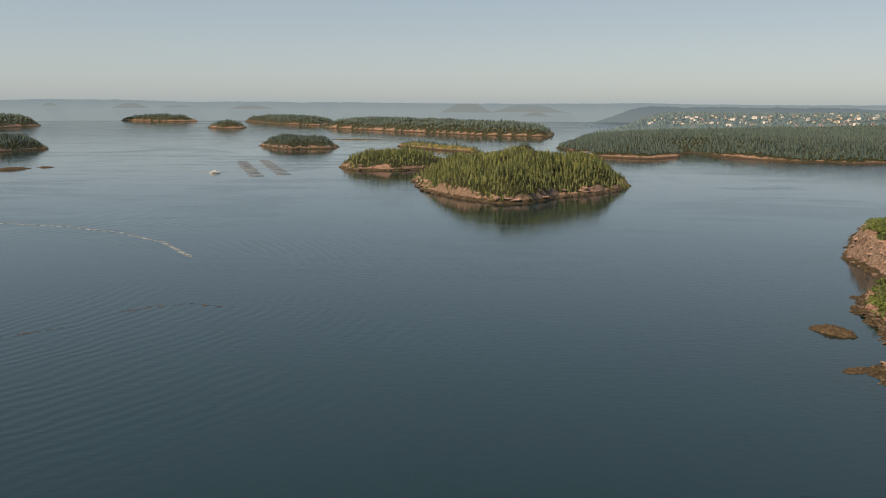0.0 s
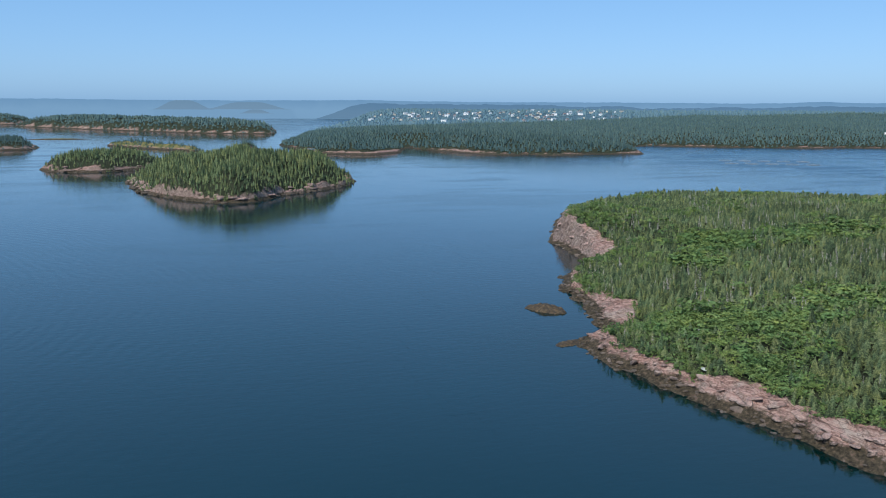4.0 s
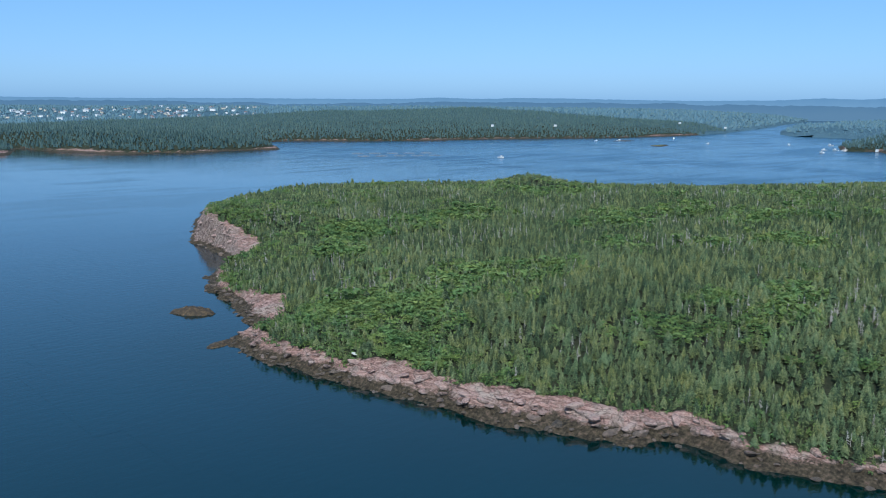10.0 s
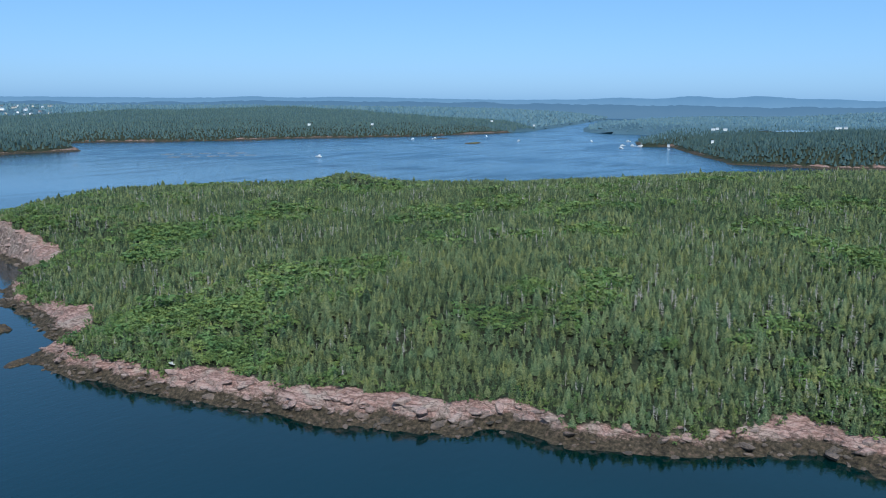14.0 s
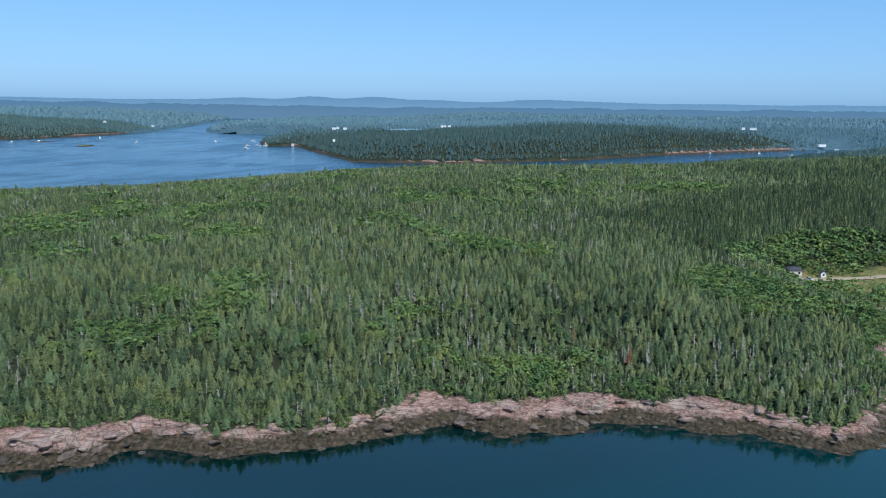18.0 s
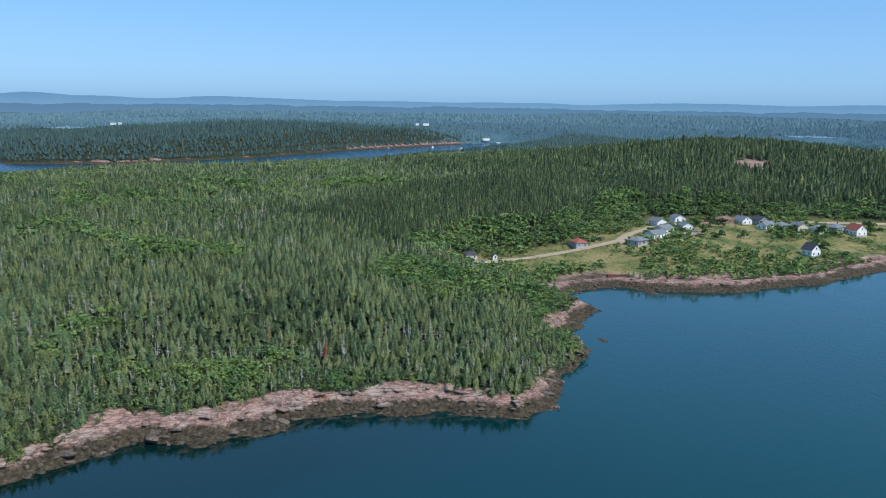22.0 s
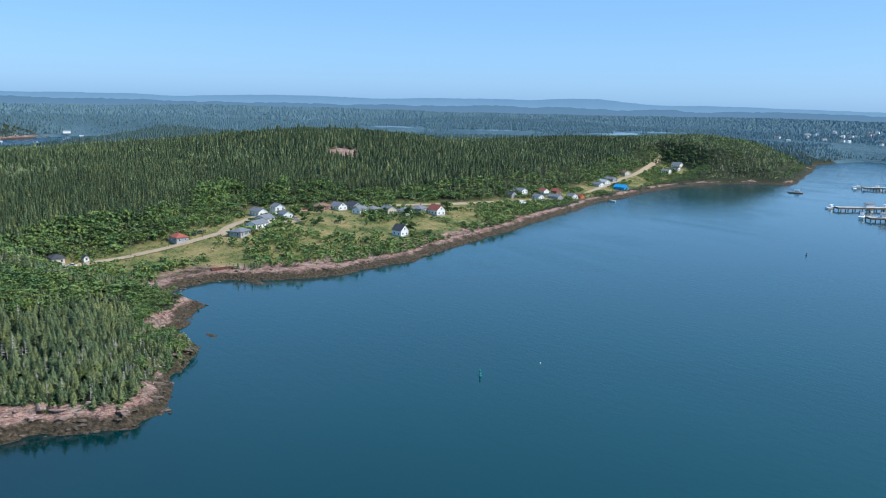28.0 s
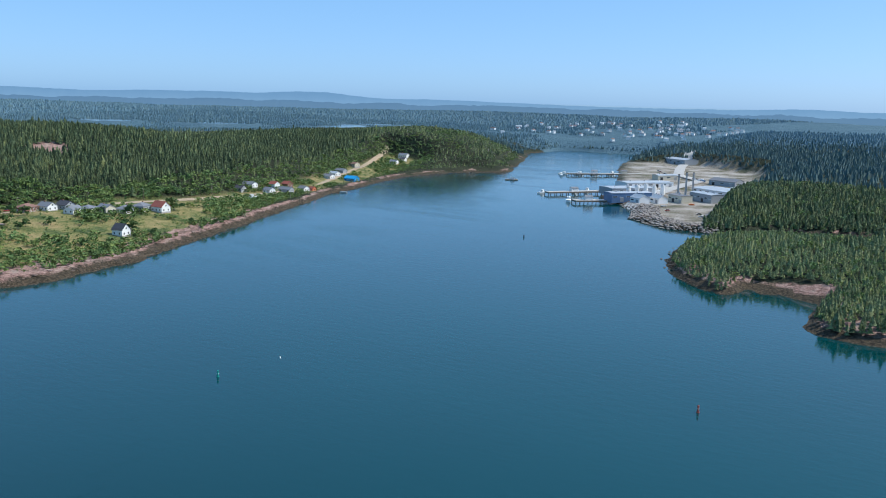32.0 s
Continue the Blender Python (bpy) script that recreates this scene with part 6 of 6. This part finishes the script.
for k in range(14):
    cx, cy = 318 + ry.uniform(-45, 60), -880 + ry.uniform(-110, 60)
    if k < 5:
        t = place("silo", 340 - 6 * k, -812 - 8 * k, 0, 2.9, 0)
        part("tank", tube((0, 0, 0), (0, 0, 9 + k % 3), 2.2, 2.2, 14), WHITE, t)
        part("cap", tube((0, 0, 9 + k % 3), (0, 0, 10.4 + k % 3), 2.2, 0.4, 14), STEEL, t)
        tagged(t, "white upright storage silo among the halls", "silo", "plant silos")
    else:
        t = place("container", 300 + 9 * (k % 5) + 12 * (k // 5), -1040 - 16 * (k % 4), 40 * k, 2.9, 0)
        part("body", boxed((-6, 6, -1.2, 1.2, 0, 2.6)), (WHITE, RUST, BLUE_WALL)[k % 3], t)
        part("door", boxed((6, 6.06, -1.1, 1.1, 0.1, 2.5)), STEEL, t)
        tagged(t, "steel shipping container standing in the yard", "container", "yard containers")
for k, (cx, cy) in enumerate(((225, -690), (232, -705), (262, -712), (395, -1085), (402, -1098), (412, -1110), (430, -1140), (440, -1160), (350, -1060), (337, -1070), (322, -1085), (330, -1100))):
    make_car(cx, cy, 35 * k, CARS[k % 4], ("white", "dark", "red", "silver")[k % 4] + " vehicle parked in the plant yard")
drape("road", [(300, -700), (330, -900), (342, -1045), (393, -1108), (440, -1250), (466, -1345), (480, -1420)], 14.0, CONCRETE, "pale worn yard road through the plant", 1.0, 8.0)


def make_pier(x0, y0, x1, y1, width, label, sheds=1):
    L = math.hypot(x1 - x0, y1 - y0)
    p = place("pier", x0, y0, math.degrees(math.atan2(y1 - y0, x1 - x0)), 0, 0)
    part("deck", boxed((0, L, -width / 2, width / 2, 2.6, 3.2)), CONCRETE, p)
    part("fender", boxed((0, L, -width / 2 - 0.25, -width / 2 - 0.01, 1.6, 3.0), (-0.3, -0.01, -width / 2, width / 2, 1.6, 3.0)), TIMBER, p)
    n = max(2, int(L / 7))
    for i in range(n + 1):
        for s in (-1, 1):
            part("pile", tube((L * i / n, s * (width / 2 - 0.5), -2), (L * i / n, s * (width / 2 - 0.5), 2.6), 0.4, sides=7), TIMBER, p)
    for k in range(sheds):
        h = part("shed", gable_walls(8, 5, 3, 1.4, 0), (WHITE, CREAM, BLUE_WALL)[k % 3], p)
        h.location = (L * (0.35 + 0.4 * k), 0, 3.2)
        rf = part("roof", gable_roof(8, 5, 3, 1.4, 0.3), SLATE, h)
    return tagged(p, label, "pier", "harbour piers")


make_pier(416, -780, 366, -858, 9, "long concrete pier on timber piles", 2)
make_pier(361, -731, 333, -762, 11, "short heavy quay on timber piles", 1)
make_pier(512, -1020, 440, -1098, 9, "long low pier lined with boats", 2)
bw = place("breakwater", 1737, 678, -32, 0, 0)
bm = boxed((-48, 48, -8, 8, -2, 0.5), (-46, 48, -5, 5, 0.5, 2.2), (-45, 48, -3, 3, 2.2, 3.0))
part("mound", bm, PALE_STONE, bw)
part("beacon", tube((-42, 0, 3), (-42, 0, 8), 0.6, 0.4), WHITE, bw)
tagged(bw, "pale stone breakwater of the far harbour", "breakwater")
for k, (bx1, by1) in enumerate(((525, -1032), (508, -1046), (492, -1062), (476, -1080), (426, -788), (404, -822), (398, -838), (372, -742), (518, -1012))):
    make_boat(bx1, by1, 230 + 9 * k, 13 + k % 4, "white fishing boat moored along the pier", True, 5)
bg = place("work_barge", 528, -899, 30, 0, 0)
part("pontoon", boxed((-8, 8, -4, 4, -0.5, 0.9)), TIMBER, bg)
part("deckhouse", boxed((-4, 1, -2, 2, 0.9, 3.6)), WHITE, bg)
part("rail", boxed((-8, 8, -4, -3.9, 1.7, 1.8), (-8, 8, 3.9, 4, 1.7, 1.8)), STEEL, bg)
tagged(bg, "moored work barge with a white deckhouse", "barge")
QUARRY = plain("quarry_stone", (0.27, 0.235, 0.205), 0.9, 0, 0.45, 0.5)
# riprap below the plant
x, y = scatter(195, 320, -745, -615, 2.6, ry)
s = inside_distance(x, y, LAND)
ok = (s > -2) & (s < 22)
x, y, s = x[ok], y[ok], s[ok]
rubble("riprap", x, y, np.maximum(ground_at(x, y, s), 0.1) + 0.2, ry.uniform(1.4, 2.8, len(x)), QUARRY, "sloping bank of grey-brown quarry stones below the plant", 51)

for k in range(26):
    t = place("crate_stack", 290 + ry.uniform(-50, 95), -870 + ry.uniform(-190, 130), ry.uniform(0, 90), 2.9, 0)
    part("pallet", boxed((-2.4, 2.4, -1.3, 1.3, 0, 0.3)), TIMBER, t)
    part("crates", boxed((-2.3, 2.3, -1.2, 1.2, 0.3, 1.5 + (k % 3) * 0.6)), (WHITE, BLUE_WALL, STEEL, ORANGE)[k % 4], t)
    tagged(t, "stack of " + ("white", "blue", "grey", "orange")[k % 4] + " fish crates standing on a pallet in the yard", "crates", "yard crates")

# ---- the far towns ----
far_box = {}


def far_house(x, y, z, L, W, H, R, turn, wall, roof, label, group):
    h = place("house", x, y, turn, z - 0.5, 0)
    key = (L, W, H, R, wall.name, roof.name)
    if key not in far_box:
        rest = []
        for name, bm, mat in (("wall", gable_walls(L, W, H, R), wall), ("roof", gable_roof(L, W, H, R, 0.4), roof),
                              ("window", boxed(*[(-L / 2 + L * (i + 0.3) / 3, -L / 2 + L * (i + 0.7) / 3, -W / 2 - 0.08, -W / 2 + 0.02, H * 0.3, H * 0.7) for i in range(3)]), GLASS)):
            me = bpy.data.meshes.new(name)
            bm.to_mesh(me)
            bm.free()
            me.materials.append(mat)
            rest.append((name, me))
        far_box[key] = rest
    for name, me in far_box[key]:
        new(name, me).parent = h
    tagged(h, label, "house", group)


def north_ground(x, y):
    x, y = np.array([x]), np.array([y])
    s = inside_distance(x, y, LAND_N)
    return float((height(x, y, s, 14.0) + hills(x, y) * smooth(s, 0, 120))[0])


rt = np.random.default_rng(66)
for k in range(130):
    az = radians(13 + 18 * rt.beta(1.4, 1.5))
    d = rt.uniform(2750, 3480)
    x, y = d * math.sin(az), d * math.cos(az)
    big = k % 9 == 0
    far_house(x, y, north_ground(x, y) + 3, 18 if big else 9, 9 if big else 7, 5 if big else 3.6, 2, rt.uniform(0, 180), (WHITE, CREAM, GREY_WALL)[k % 3], (PALE_ROOF, SLATE, BROWN_ROOF)[k % 3],
              "pale house of the distant town on the low hill", "distant town houses")
for x, y, L in ((2040, 383, 34), (2060, 372, 18), (2060, -335, 40), (2050, -312, 18), (2035, -480, 46), (2030, -510, 24), (2000, 618, 22), (2010, 640, 16), (1560, 505, 12), (1700, 640, 10), (1980, 640, 20),
                (2420, 1360, 14), (2260, 1420, 14), (1600, 1560, 16), (1780, 1500, 14)):
    z = level_at(x, y) if y < 1300 else north_ground(x, y)
    far_house(x, y, z + 6, L * 0.36, 6, 3.2, 1.2, rt.uniform(80, 110), WHITE, PALE_ROOF, "long pale building among the far woods", "far buildings")
for k in range(96):
    x, y = rt.uniform(560, 1150), rt.uniform(-2250, -1620)
    if k % 3 == 0:
        x, y = rt.uniform(560, 860), rt.uniform(-2000, -1800)
    far_house(x, y, level_at(x, y) + 3, 15 if k % 7 == 0 else 8, 6, 3.4, 1.6, rt.uniform(0, 180), WHITE, (SLATE, PALE_ROOF, BROWN_ROOF)[k % 3], "white house at the head of the harbour", "harbour head houses")
